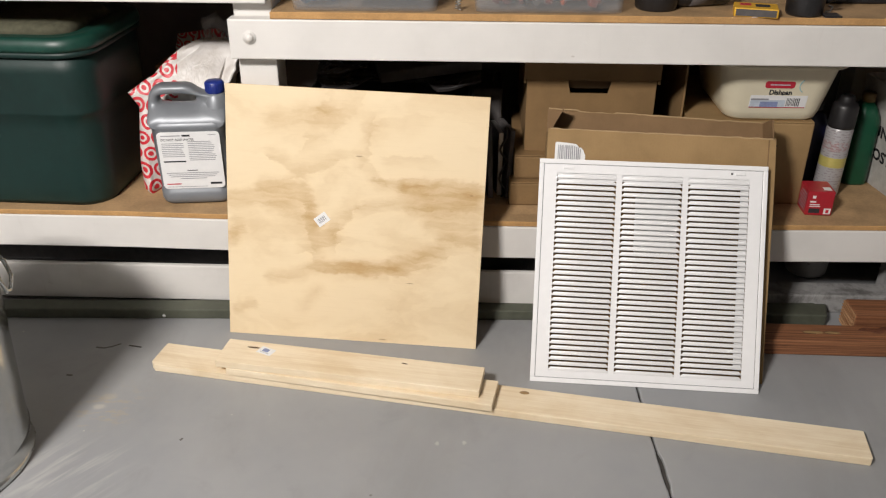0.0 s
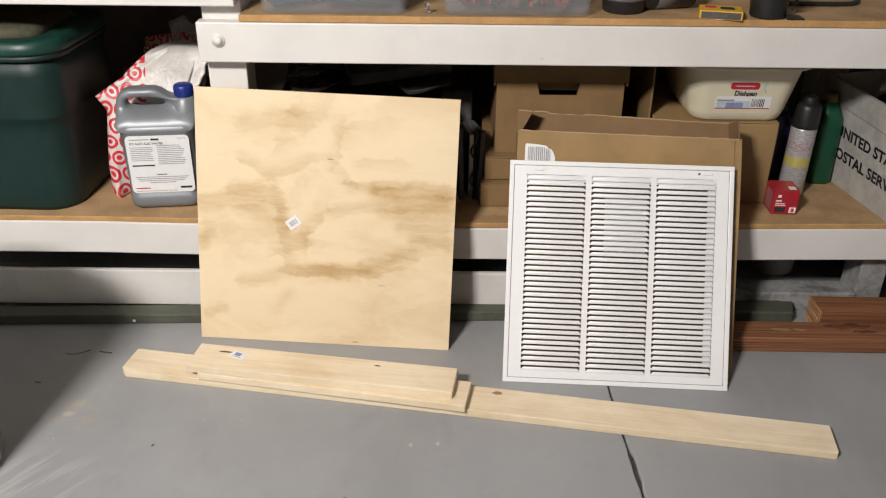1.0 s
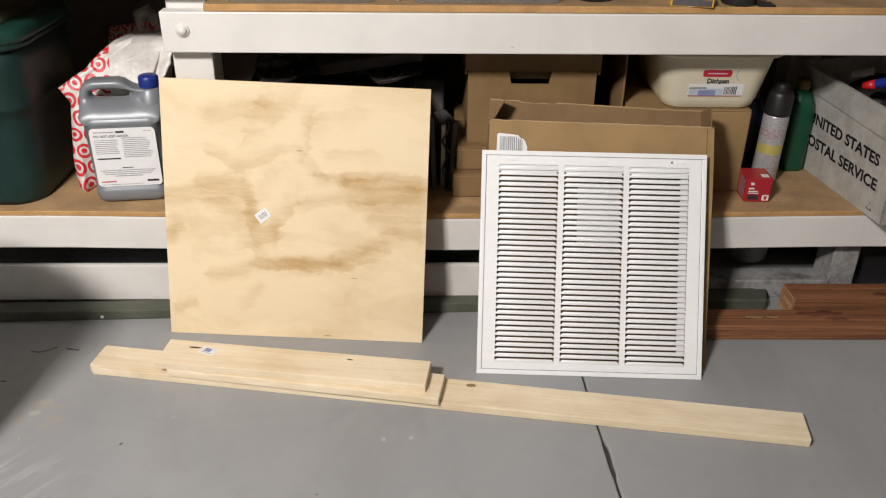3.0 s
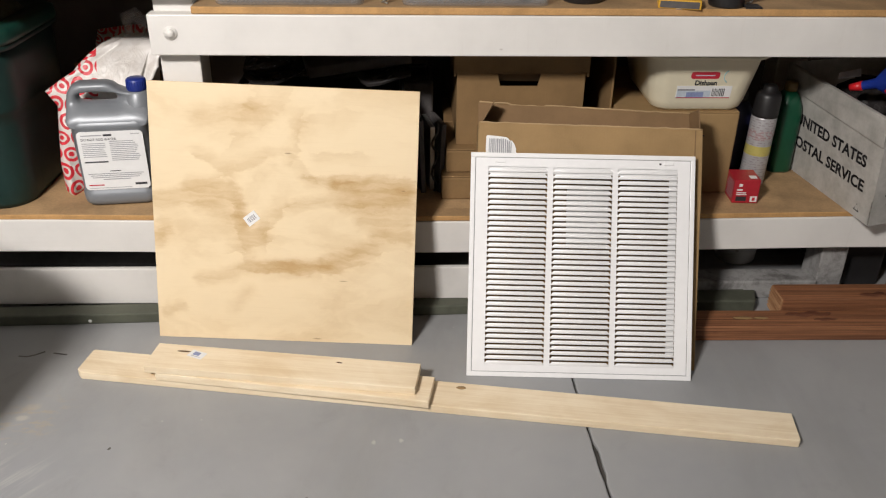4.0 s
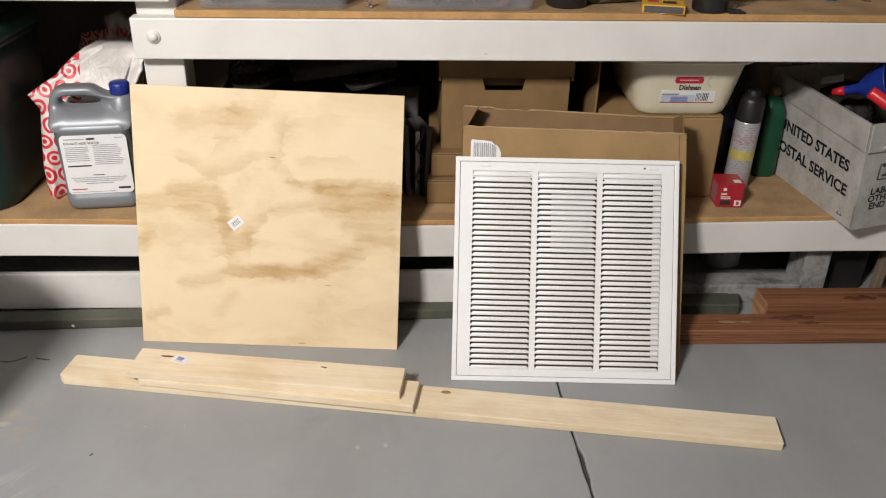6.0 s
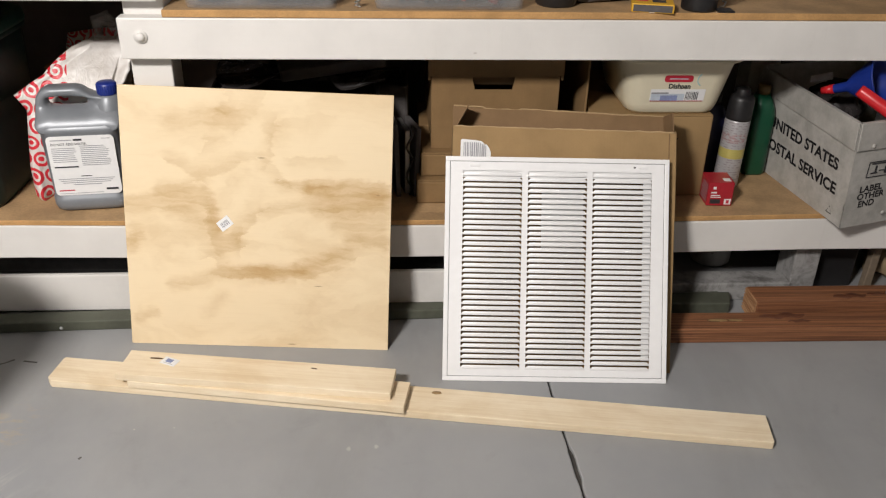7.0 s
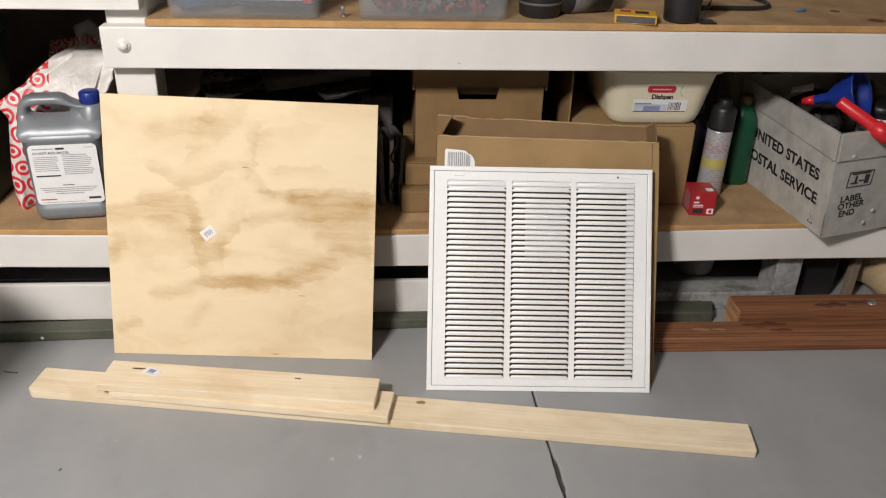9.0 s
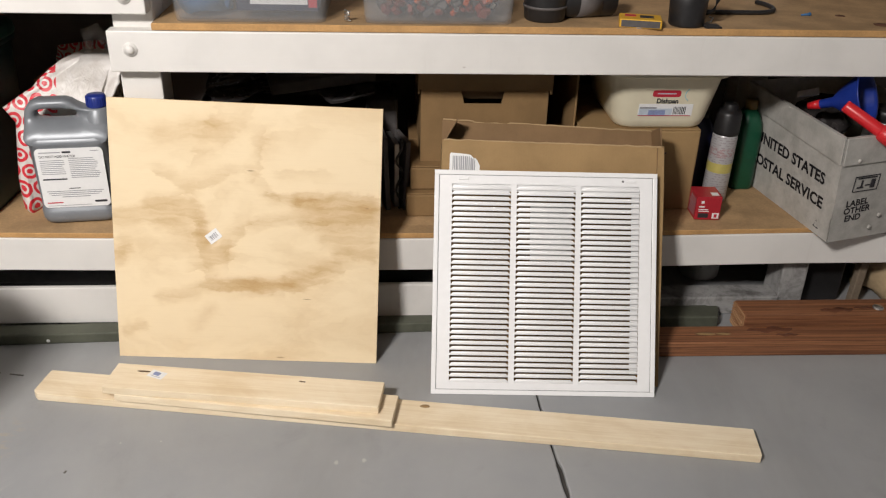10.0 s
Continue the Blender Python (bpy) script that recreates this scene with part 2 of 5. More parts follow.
def ring_print(name="bag_print", all_over=False):
    """White film with rows of red rings with a red dot, over the side of a carrier bag."""
    k = Nodes(name)
    x, y, z = k.xyz(k.coords)
    warp = k.vec("MULTIPLY", k.vec("SUBTRACT", k.noise(k.coords, 9.0, 3, 0.5, 0.0, True), (0.5, 0.5, 0.5)), (0.03, 0.03, 0.03))
    p = k.vec("ADD", k.coords, warp)
    px, py, pz = k.xyz(p)
    u = k.math("ADD", px, k.math("MULTIPLY", py, 0.25))
    cell = 1 / 0.040
    row = k.math("FLOOR", k.math("MULTIPLY", pz, cell))
    shift = k.math("MULTIPLY", k.math("MODULO", row, 2.0), 0.5)
    cu = k.math("SUBTRACT", k.math("FRACT", k.math("ADD", k.math("MULTIPLY", u, cell), shift)), 0.5)
    cv = k.math("SUBTRACT", k.math("FRACT", k.math("MULTIPLY", pz, cell)), 0.5)
    r = k.math("SQRT", k.math("ADD", k.math("MULTIPLY", cu, cu), k.math("MULTIPLY", cv, cv)))
    dot = k.math("LESS_THAN", r, 0.16)
    ring = k.math("MULTIPLY", k.math("GREATER_THAN", r, 0.29), k.math("LESS_THAN", r, 0.46))
    printed = k.math("MAXIMUM", dot, ring)
    side = k.math("LESS_THAN", k.math("ADD", k.math("ADD", x, k.math("MULTIPLY", y, 0.30)), k.math("MULTIPLY", z, -0.10)), 9.0 if all_over else -0.085)
    grey = k.noise(k.coords, 22.0, 4, 0.6)
    film = k.mix(k.smooth(grey, 0.35, 0.7), (0.74, 0.71, 0.68), (0.58, 0.54, 0.50))
    col = k.mix(k.math("MULTIPLY", printed, side), film, (0.60, 0.025, 0.04))
    k.bump(k.noise(k.mapping(k.coords, (30, 30, 14)), 1.0, 4, 0.6, 1.5), 0.6, 0.006)
    return k.done(col, 0.38, 0.0, 0.5)


def galvanised():
    k = Nodes("galvanised_steel")
    spangle = k.voronoi(k.coords, 60.0, "F1", "Color")
    streak = k.noise(k.mapping(k.coords, (14, 14, 2.0)), 1.0, 4)
    g = k.math("ADD", k.math("MULTIPLY", k.xyz(spangle)[0], 0.12), k.math("MULTIPLY", streak, 0.55))
    col = k.mix(k.smooth(g, 0.2, 0.8), (0.50, 0.51, 0.50), (0.68, 0.69, 0.68))
    k.bump(streak, 0.1, 0.002)
    return k.done(col, k.math("ADD", k.math("MULTIPLY", g, 0.14), 0.12), 0.95)


def clear_plastic(name, tint=(0.85, 0.88, 0.9), rough=0.28, alpha=0.45):
    k = Nodes(name)
    haze = k.noise(k.coords, 14.0, 4)
    k.bump(haze, 0.12, 0.002)
    k.bsdf.inputs["Alpha"].default_value = alpha
    return k.done(tint, rough, 0.0, 0.6)


def tub_plastic():
    """Fluted translucent grey-white plastic sheet, scuffed."""
    k = Nodes("corrugated_plastic")
    scuff = k.noise(k.coords, 16.0, 6, 0.7)
    flute = k.noise(k.mapping(k.coords, (190, 190, 3)), 1.0, 2)
    col = k.mix(k.smooth(scuff, 0.3, 0.72), (0.50, 0.485, 0.455), (0.34, 0.33, 0.305))
    k.bump(flute, 0.15, 0.0015)
    return k.done(col, 0.42, 0.0, 0.45)


def can_label():
    """A spray can's printed wrap: silvery grey with rows of fine print and a yellow band."""
    k = Nodes("can_wrap")
    x, y, z = k.xyz(k.coords)
    line = k.math("GREATER_THAN", k.math("FRACT", k.math("MULTIPLY", z, 150)), 0.55)
    word = k.math("GREATER_THAN", k.noise(k.mapping(k.coords, (90, 90, 150)), 1.0, 2), 0.5)
    text = k.math("MULTIPLY", k.math("MULTIPLY", line, word), 0.55)
    col = k.mix(text, (0.48, 0.47, 0.48), (0.25, 0.20, 0.22))
    red = k.math("MULTIPLY", k.math("GREATER_THAN", z, 0.125), k.math("LESS_THAN", z, 0.15))
    col = k.mix(k.math("MULTIPLY", k.math("MULTIPLY", red, word), 0.35), col, (0.45, 0.16, 0.15))
    band = k.math("MULTIPLY", k.math("GREATER_THAN", z, 0.082), k.math("LESS_THAN", z, 0.108))
    col = k.mix(k.math("MULTIPLY", band, 0.85), col, (0.60, 0.52, 0.10))
    return k.done(col, 0.35, 0.3)


def dirty_shaded_white():
    """Old white paint on rough masonry, blotched with dirt; its grey base paints in shade."""
    k = Nodes("dirty_shaded_white_paint")
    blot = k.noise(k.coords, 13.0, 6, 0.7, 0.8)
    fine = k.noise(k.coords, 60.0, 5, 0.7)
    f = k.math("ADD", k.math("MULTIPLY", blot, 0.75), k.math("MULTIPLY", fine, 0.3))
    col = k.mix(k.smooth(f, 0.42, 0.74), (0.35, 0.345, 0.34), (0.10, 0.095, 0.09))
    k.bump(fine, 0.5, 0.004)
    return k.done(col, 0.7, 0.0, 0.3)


def stained_redwood():
    """Weathered redwood: strong straight grain, dark damp patches."""
    k = Nodes("redwood")
    v = k.vec("ADD", k.coords, k.mapping(k.random(), (7.3, 3.1, 5.7)))
    grain = k.noise(k.mapping(v, (1.3, 190, 190)), 1.0, 4, 0.65, 0.3)
    fine = k.noise(k.mapping(v, (9, 330, 330)), 1.0, 4, 0.6)
    patch = k.noise(k.mapping(v, (9, 34, 34)), 1.0, 4, 0.6, 0.6)
    f = k.math("ADD", k.math("MULTIPLY", grain, 0.75), k.math("MULTIPLY", fine, 0.3))
    col = k.mix(k.smooth(f, 0.36, 0.68), (0.335, 0.145, 0.066), (0.125, 0.050, 0.025))
    col = k.mix(k.math("MULTIPLY", k.smooth(patch, 0.66, 0.74), 0.4), col, (0.075, 0.028, 0.016))
    k.bump(k.math("ADD", grain, fine), 0.35, 0.0015)
    return k.done(col, 0.62, 0.0, 0.35)


M = {}
M["white"] = paint_white("white_paint")
M["white_old"] = paint_white("old_white_paint", (0.74, 0.72, 0.69), 0.55)
M["ledge"] = dirty_shaded_white()
M["shelf_board"] = plain("particle_board", (0.42, 0.275, 0.145), 0.62, 0, 0.28, 60, 0.25, 0.3)
M["board_edge"] = plain("particle_board_edge", (0.50, 0.29, 0.12), 0.7, 0, 0.22, 90, 0.3, 0.2)
M["ply_face"] = plywood_face()
M["ply_edge"] = board_wood("plywood_edge", (0.70, 0.52, 0.31), (0.45, 0.29, 0.14), 0, 2.0)
M["pine"] = board_wood("pine", (0.87, 0.755, 0.57), (0.60, 0.435, 0.24), 0, 1.0, 0.68, 0.55, 0.34)
M["redwood"] = stained_redwood()
M["floor"] = floor_paint()
M["hairline"] = plain("hairline_dirt", (0.13, 0.12, 0.11), 0.9, 0, 0.5, 90, 0.2)
M["joint"] = plain("joint_filler", (0.05, 0.045, 0.04), 0.9, 0, 0.4, 60, 0.5)
M["card"] = cardboard("cardboard")
M["card_dark"] = cardboard("darker_cardboard", (0.245, 0.152, 0.070))
M["card_edge"] = cardboard("torn_cardboard_edge", (0.43, 0.30, 0.165))
M["card_in"] = cardboard("cardboard_inside", (0.225, 0.140, 0.072))
M["enamel"] = plain("white_enamel", (0.86, 0.86, 0.865), 0.32, 0, 0.04, 20, 0.03)
M["paper"] = plain("white_paper", (0.80, 0.80, 0.80), 0.6, 0, 0.05, 40, 0.05)
M["ink"] = plain("black_ink", (0.03, 0.03, 0.035), 0.5, 0, 0.2, 80, 0.0)
M["ink_grey"] = plain("grey_ink", (0.33, 0.33, 0.35), 0.5, 0, 0.2, 80, 0.0)
M["ink_red"] = plain("red_ink", (0.50, 0.022, 0.045), 0.45, 0, 0.1, 80, 0.0)
M["ink_blue"] = plain("blue_ink", (0.25, 0.30, 0.50), 0.5, 0, 0.3, 80, 0.0)
M["ink_pale"] = plain("pale_blue_print", (0.55, 0.62, 0.70), 0.6, 0, 0.2, 40, 0.0)
M["ink_teal"] = plain("teal_ink", (0.35, 0.62, 0.66), 0.5, 0, 0.2, 80, 0.0)
M["jug"] = plain("grey_jug_plastic", (0.215, 0.23, 0.25), 0.40, 0.2, 0.08, 12, 0.04)
M["cap_blue"] = plain("blue_plastic", (0.012, 0.028, 0.21), 0.4, 0, 0.15, 40, 0.05)
M["green_tote"] = plain("green_plastic", (0.004, 0.023, 0.020), 0.50, 0, 0.30, 14, 0.15)
M["green_lid"] = plain("scuffed_green_plastic", (0.008, 0.050, 0.036), 0.42, 0, 0.35, 14, 0.15)
M["dust"] = plain("dust_on_green", (0.095, 0.092, 0.062), 0.85, 0, 0.45, 22, 0.3, 0.15)
M["bag"] = ring_print()
M["bag_all"] = ring_print("bag_print_all", True)
M["bag_clear"] = clear_plastic("thin_film", (0.50, 0.47, 0.45), 0.25, 0.2)
M["glint_film"] = plain("bright_film", (0.85, 0.85, 0.88), 0.12, 0.3, 0.2, 30, 0.4)
M["cream"] = plain("cream_plastic", (0.76, 0.70, 0.53), 0.42, 0, 0.06, 12, 0.04)
M["tub"] = tub_plastic()
M["black"] = plain("black_plastic", (0.018, 0.017, 0.018), 0.42, 0, 0.3, 30, 0.08)
M["black_film"] = plain("black_film", (0.035, 0.031, 0.031), 0.25, 0, 0.3, 16, 0.9)
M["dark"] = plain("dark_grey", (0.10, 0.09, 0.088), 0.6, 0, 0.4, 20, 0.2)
M["can_wrap"] = can_label()
M["green_bottle"] = plain("green_bottle_plastic", (0.005, 0.070, 0.034), 0.35, 0, 0.15, 20, 0.05)
M["navy"] = plain("navy_plastic", (0.014, 0.016, 0.05), 0.35, 0, 0.2, 20, 0.05)
M["amber"] = plain("brass_plastic", (0.16, 0.10, 0.03), 0.5, 0, 0.2, 40, 0.05)
M["red_card"] = plain("red_card", (0.40, 0.016, 0.028), 0.42, 0, 0.12, 40, 0.05)
M["red_plastic"] = plain("red_plastic", (0.62, 0.018, 0.025), 0.35, 0, 0.12, 30, 0.05)
M["funnel"] = plain("blue_funnel_plastic", (0.012, 0.035, 0.26), 0.38, 0, 0.15, 20, 0.05)
M["yellow_card"] = plain("yellow_card", (0.72, 0.40, 0.03), 0.5, 0, 0.12, 40, 0.05)
M["steel"] = plain("steel", (0.55, 0.54, 0.52), 0.3, 0.9, 0.15, 60, 0.1)
M["galv"] = galvanised()
M["clear"] = clear_plastic("clear_bin_plastic", (0.50, 0.51, 0.52), 0.3, 0.19)
M["rust_red"] = plain("rust_red_plastic", (0.22, 0.045, 0.03), 0.5, 0, 0.3, 30, 0.1)
M["green_paint"] = plain("olive_green_paint", (0.085, 0.090, 0.066), 0.6, 0, 0.3, 20, 0.3)
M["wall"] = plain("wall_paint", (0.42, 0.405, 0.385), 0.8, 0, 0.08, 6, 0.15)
# back wall colour lowered to paint in the shade behind the shelves
M["wall_shaded"] = plain("shaded_back_wall", (0.13, 0.112, 0.11), 0.85, 0, 0.25, 8, 0.2)
M["ceiling"] = plain("ceiling_paint", (0.60, 0.59, 0.57), 0.85, 0, 0.06, 6, 0.15)
M["orange"] = plain("orange_plastic", (0.55, 0.10, 0.03), 0.4, 0, 0.25, 50, 0.1)
M["blue_toy"] = plain("mid_blue_plastic", (0.05, 0.16, 0.35), 0.4, 0, 0.25, 50, 0.1)
M["tan"] = plain("tan_paper", (0.50, 0.37, 0.22), 0.7, 0, 0.2, 30, 0.15)
M["tan_grey"] = plain("weathered_wood", (0.22, 0.17, 0.12), 0.7, 0, 0.3, 40, 0.3)
M["knot"] = plain("knot_bark", (0.11, 0.06, 0.025), 0.8, 0, 0.4, 120, 0.4)
M["damp"] = plain("damp_wood", (0.135, 0.048, 0.024), 0.5, 0, 0.45, 90, 0.3)
M["knot_pale"] = plain("yellow_knot", (0.34, 0.215, 0.095), 0.6, 0, 0.3, 90, 0.2)
M["redwood_end"] = board_wood("redwood_end_grain", (0.50, 0.30, 0.16), (0.24, 0.11, 0.05), 1, 2.4)
M["stain"] = plain("brown_stain", (0.15, 0.06, 0.03), 0.6, 0, 0.3, 60, 0.1)


# ---- shape helpers ----
def part(name, bm, material, parent=None, label=""):
    """Link a bmesh as one mesh object under a thing or a part."""
    me = bpy.data.meshes.new(name)
    bmesh.ops.recalc_face_normals(bm, faces=bm.faces[:])
    bm.to_mesh(me)
    bm.free()
    if material is not None:
        me.materials.append(material)
    ob = new(name, me)
    if parent is not None:
        ob.parent = parent
    if label:
        tagged(ob, label)
    return ob


def thing(name, m, label, category, group="", kind=""):
    """An empty at the thing's base that parents its parts."""
    ob = new(name)
    ob.empty_display_size = 0.05
    ob.matrix_world = m
    return tagged(ob, label, category, group, kind)


def box(x0, x1, y0, y1, z0, z1, bevel=0.0, segments=2, bm=None):
    own = bmesh.new()
    bmesh.ops.create_cube(own, size=1.0, matrix=Matrix.Translation(((x0 + x1) / 2, (y0 + y1) / 2, (z0 + z1) / 2)) @ Matrix.Diagonal((x1 - x0, y1 - y0, z1 - z0, 1)))
    if bevel:
        bmesh.ops.bevel(own, geom=own.edges[:], offset=bevel, segments=segments, profile=0.5, affect="EDGES")
    return join(bm, own)


def join(bm, own):
    if bm is None:
        return own
    me = bpy.data.meshes.new("tmp")
    own.to_mesh(me)
    own.free()
    bm.from_mesh(me)
    bpy.data.meshes.remove(me)
    return bm


def lathe(profile, steps=40, bm=None, squash=(1, 1), m=None):
    """Turn (radius, height) pairs round z; a radius of 0 closes an end."""
    own = bmesh.new()
    rings = []
    for r, z in profile:
        if r <= 0:
            rings.append([own.verts.new((0, 0, z))])
        else:
            rings.append([own.verts.new((r * squash[0] * math.cos(2 * math.pi * i / steps), r * squash[1] * math.sin(2 * math.pi * i / steps), z)) for i in range(steps)])
    for a, b in zip(rings, rings[1:]):
        for i in range(steps):
            j = (i + 1) % steps
            if len(a) == 1 and len(b) == 1:
                continue
            if len(a) == 1:
                own.faces.new((a[0], b[i], b[j]))
            elif len(b) == 1:
                own.faces.new((a[i], a[j], b[0]))
            else:
                own.faces.new((a[i], a[j], b[j], b[i]))
    for f in own.faces:
        f.smooth = True
    if m is not None:
        own.transform(m)
    return join(bm, own)


def tube(points, radius, sides=10, bm=None, closed=False):
    """A round bar along points."""
    own = bmesh.new()
    pts = [Vector(p) for p in points]
    rings = []
    n = len(pts)
    for i, p in enumerate(pts):
        a = pts[(i - 1) % n] if closed or i else p
        b = pts[(i + 1) % n] if closed or i < n - 1 else p
        d = (b - a).normalized()
        side = d.cross(Vector((0, 0, 1)))
        if side.length < 0.05:
            side = d.cross(Vector((1, 0, 0)))
        side.normalize()
        up = side.cross(d)
        rings.append([own.verts.new(p + radius * (math.cos(2 * math.pi * k / sides) * side + math.sin(2 * math.pi * k / sides) * up)) for k in range(sides)])
    pairs = list(zip(rings, rings[1:])) + ([(rings[-1], rings[0])] if closed else [])
    for a, b in pairs:
        for k in range(sides):
            own.faces.new((a[k], a[(k + 1) % sides], b[(k + 1) % sides], b[k]))
    if not closed:
        own.faces.new(rings[0])
        own.faces.new(rings[-1])
    for f in own.faces:
        f.smooth = True
    return join(bm, own)


def rounded_rect(w, d, r, steps=6):
    """Corner points of a rectangle w by d, with rounded corners, round its centre."""
    out = []
    for cx, cy, a0 in ((w / 2 - r, d / 2 - r, 0), (-w / 2 + r, d / 2 - r, 90), (-w / 2 + r, -d / 2 + r, 180), (w / 2 - r, -d / 2 + r, 270)):
        for i in range(steps + 1):
            a = radians(a0 + 90 * i / steps)
            out.append((cx + r * math.cos(a), cy + r * math.sin(a)))
    return out


def loft(sections, cap_low=True, cap_high=True, bm=None, smooth=True):
    """Skin between outlines of equal length; each is (points, z) or a list of 3D points."""
    own = bmesh.new()
    rings = []
    for s in sections:
        pts = [(x, y, s[1]) for x, y in s[0]] if isinstance(s, tuple) else s
        rings.append([own.verts.new(p) for p in pts])
    n = len(rings[0])
    for a, b in zip(rings, rings[1:]):
        for i in range(n):
            f = own.faces.new((a[i], a[(i + 1) % n], b[(i + 1) % n], b[i]))
            f.smooth = smooth
    if cap_low:
        own.faces.new(rings[0])
    if cap_high:
        own.faces.new(rings[-1])
    return join(bm, own)


def on_wall(name, body, size, place, material, parent, wide=1.0, bold=0.012, tilt=0.0):
    """Letters laid on a curved or skewed wall: place(u, v) gives the point for u along and v up."""
    ob = lettering(name, body, size, pose(0, 0, 0, 0, 0, tilt), material, parent, wide, bold)
    for v in ob.data.vertices:
        v.co = place(v.co.x, v.co.y)
    return ob


def lettering(name, body, size, m, material, parent, wide=1.0, bold=0.0):
    """Raised letters in the built-in font, as a mesh; m is the pose of the text's lower left, in the parent's space."""
    cu = bpy.data.curves.new(name, "FONT")
    cu.body, cu.size, cu.extrude, cu.offset = body, size, 0.0003, size * bold
    cu.resolution_u = 3
    tmp = bpy.data.objects.new(name, cu)
    scene.collection.objects.link(tmp)
    me = bpy.data.meshes.new_from_object(tmp.evaluated_get(bpy.context.evaluated_depsgraph_get()))
    bpy.data.objects.remove(tmp)
    me.transform(m @ Matrix.Diagonal((wide, 1, 1, 1)))
    me.materials.clear()
    me.materials.append(material)
    ob = new(name, me)
    ob.parent = parent
    return ob


def frame_of(origin, right, up):
    """A pose with local x along right, z along up (made square to it) and -y facing out."""
    u = Vector(right).normalized()
    n = u.cross(Vector(up)).normalized()
    v = n.cross(u)
    return Matrix(((u.x, -n.x, v.x, origin[0]), (u.y, -n.y, v.y, origin[1]), (u.z, -n.z, v.z, origin[2]), (0, 0, 0, 1)))


UPRIGHT = pose(0, 0, 0, 90, 0, 0)


def noisy(bm, amount, scale, seed=0.0):
    """Push the vertices about, smoothly."""
    for v in bm.verts:
        p = v.co * scale + Vector((seed, seed * 1.7, seed * 0.3))
        v.co += amount * Vector((noise.noise(p), noise.noise(p + Vector((11, 3, 7))), noise.noise(p + Vector((5, 17, 2)))))
    return bm


# ---- the setting ----
X0, X1, Y0, Y1, ZC = -3.2, 3.4, -4.8, 0.66, 2.55
SHELF = 0.271     # top of the lower shelf board
UPPER = 0.765     # top of the upper shelf board
JOINT = [(0.982, 0.66), (0.982, 0.10), (0.983, -0.20), (0.982, -0.30), (0.985, -0.42), (0.986, -0.48), (0.991, -0.56), (0.993, -0.66), (0.997, -0.9), (1.01, -1.6), (1.02, -3.0), (1.03, -4.8)]


def floor_slab(side):
    """One side of the cast floor, with a worn edge along the joint."""
    bm = bmesh.new()
    top, edge = [], []
    pts = []
    for (xa, ya), (xb, yb) in zip(JOINT, JOINT[1:]):
        n = max(2, int(abs(ya - yb) / 0.02)) if ya > -1.2 else 6
        pts += [(xa + (xb - xa) * i / n, ya + (yb - ya) * i / n) for i in range(n)]
    pts.append(JOINT[-1])
    rng = random.Random(5 + side)
    for x, y in pts:
        gap = 0.0022 + 0.0016 * rng.random() + (0.0025 if -0.62 < y < -0.52 else 0)
        edge.append(bm.verts.new((x + side * gap, y, -0.0012)))
        top.append(bm.verts.new((x + side * (gap + 0.003), y, 0.0)))
    low = [bm.verts.new((v.co.x, v.co.y, -0.03)) for v in edge]
    far = [bm.verts.new((X1 if side > 0 else X0, v.co.y, 0.0)) for v in top]
    for a, b in ((low, edge), (edge, top), (top, far)):
        for i in range(len(a) - 1):
            bm.faces.new((a[i], a[i + 1], b[i + 1], b[i]))
    return bm


floor = thing("floor", Matrix(), "grey painted concrete garage floor with a cracked joint", "floor", "", "structure")
part("slab", floor_slab(-1), M["floor"], floor)
part("slab", floor_slab(1), M["floor"], floor)
part("joint_filler", box(0.95, 1.06, Y0, Y1, -0.034, -0.008), M["joint"], floor, "dirt-filled dark joint")

for pts in ([(-0.305, -0.197), (-0.285, -0.200), (-0.268, -0.193), (-0.25, -0.180)], [(-0.228, -0.186), (-0.21, -0.190), (-0.195, -0.193)], [(-0.33, -0.31), (-0.315, -0.312)], [(0.002, -0.525), (0.005, -0.518)]):
    bm = tube([(x, y, 0.0) for x, y in pts], 0.0022, 6)
    for v in bm.verts:
        v.co.z = 0.0004 if v.co.z > 0 else 0.0
    part("hairline_crack", bm, M["hairline"], floor, "short dark hairline crack")

wall_back = tagged(part("wall_back", box(X0, X1, Y1, Y1 + 0.1, 0, ZC), M["wall_shaded"]), "wall behind the shelves with its shade painted into the colour", "wall", "", "structure")
tagged(part("wall_left", box(X0 - 0.1, X0, Y0, Y1, 0, ZC), M["wall"]), "plain painted garage wall", "wall", "", "structure")
tagged(part("wall_right", box(X1, X1 + 0.1, Y0, Y1, 0, ZC), M["wall"]), "plain painted garage wall", "wall", "", "structure")
tagged(part("wall_front", box(X0, X1, Y0 - 0.1, Y0, 0, ZC), M["wall"]), "plain painted garage wall", "wall", "", "structure")
tagged(part("ceiling", box(X0, X1, Y0, Y1, ZC, ZC + 0.1), M["ceiling"]), "plain white painted ceiling", "ceiling", "", "structure")

# the ceiling lamp, behind the camera
fixture = thing("ceiling_light", pose(LAMP_AT[0], LAMP_AT[1], ZC), "white box ceiling light over the garage floor", "light")
part("housing", box(-0.36, 0.36, -0.2, 0.2, -0.05, 0.0, 0.008), M["enamel"], fixture)
part("end_cap", box(-0.375, -0.36, -0.19, 0.19, -0.06, 0.0, 0.004), M["enamel"], fixture)
part("end_cap", box(0.36, 0.375, -0.19, 0.19, -0.06, 0.0, 0.004), M["enamel"], fixture)


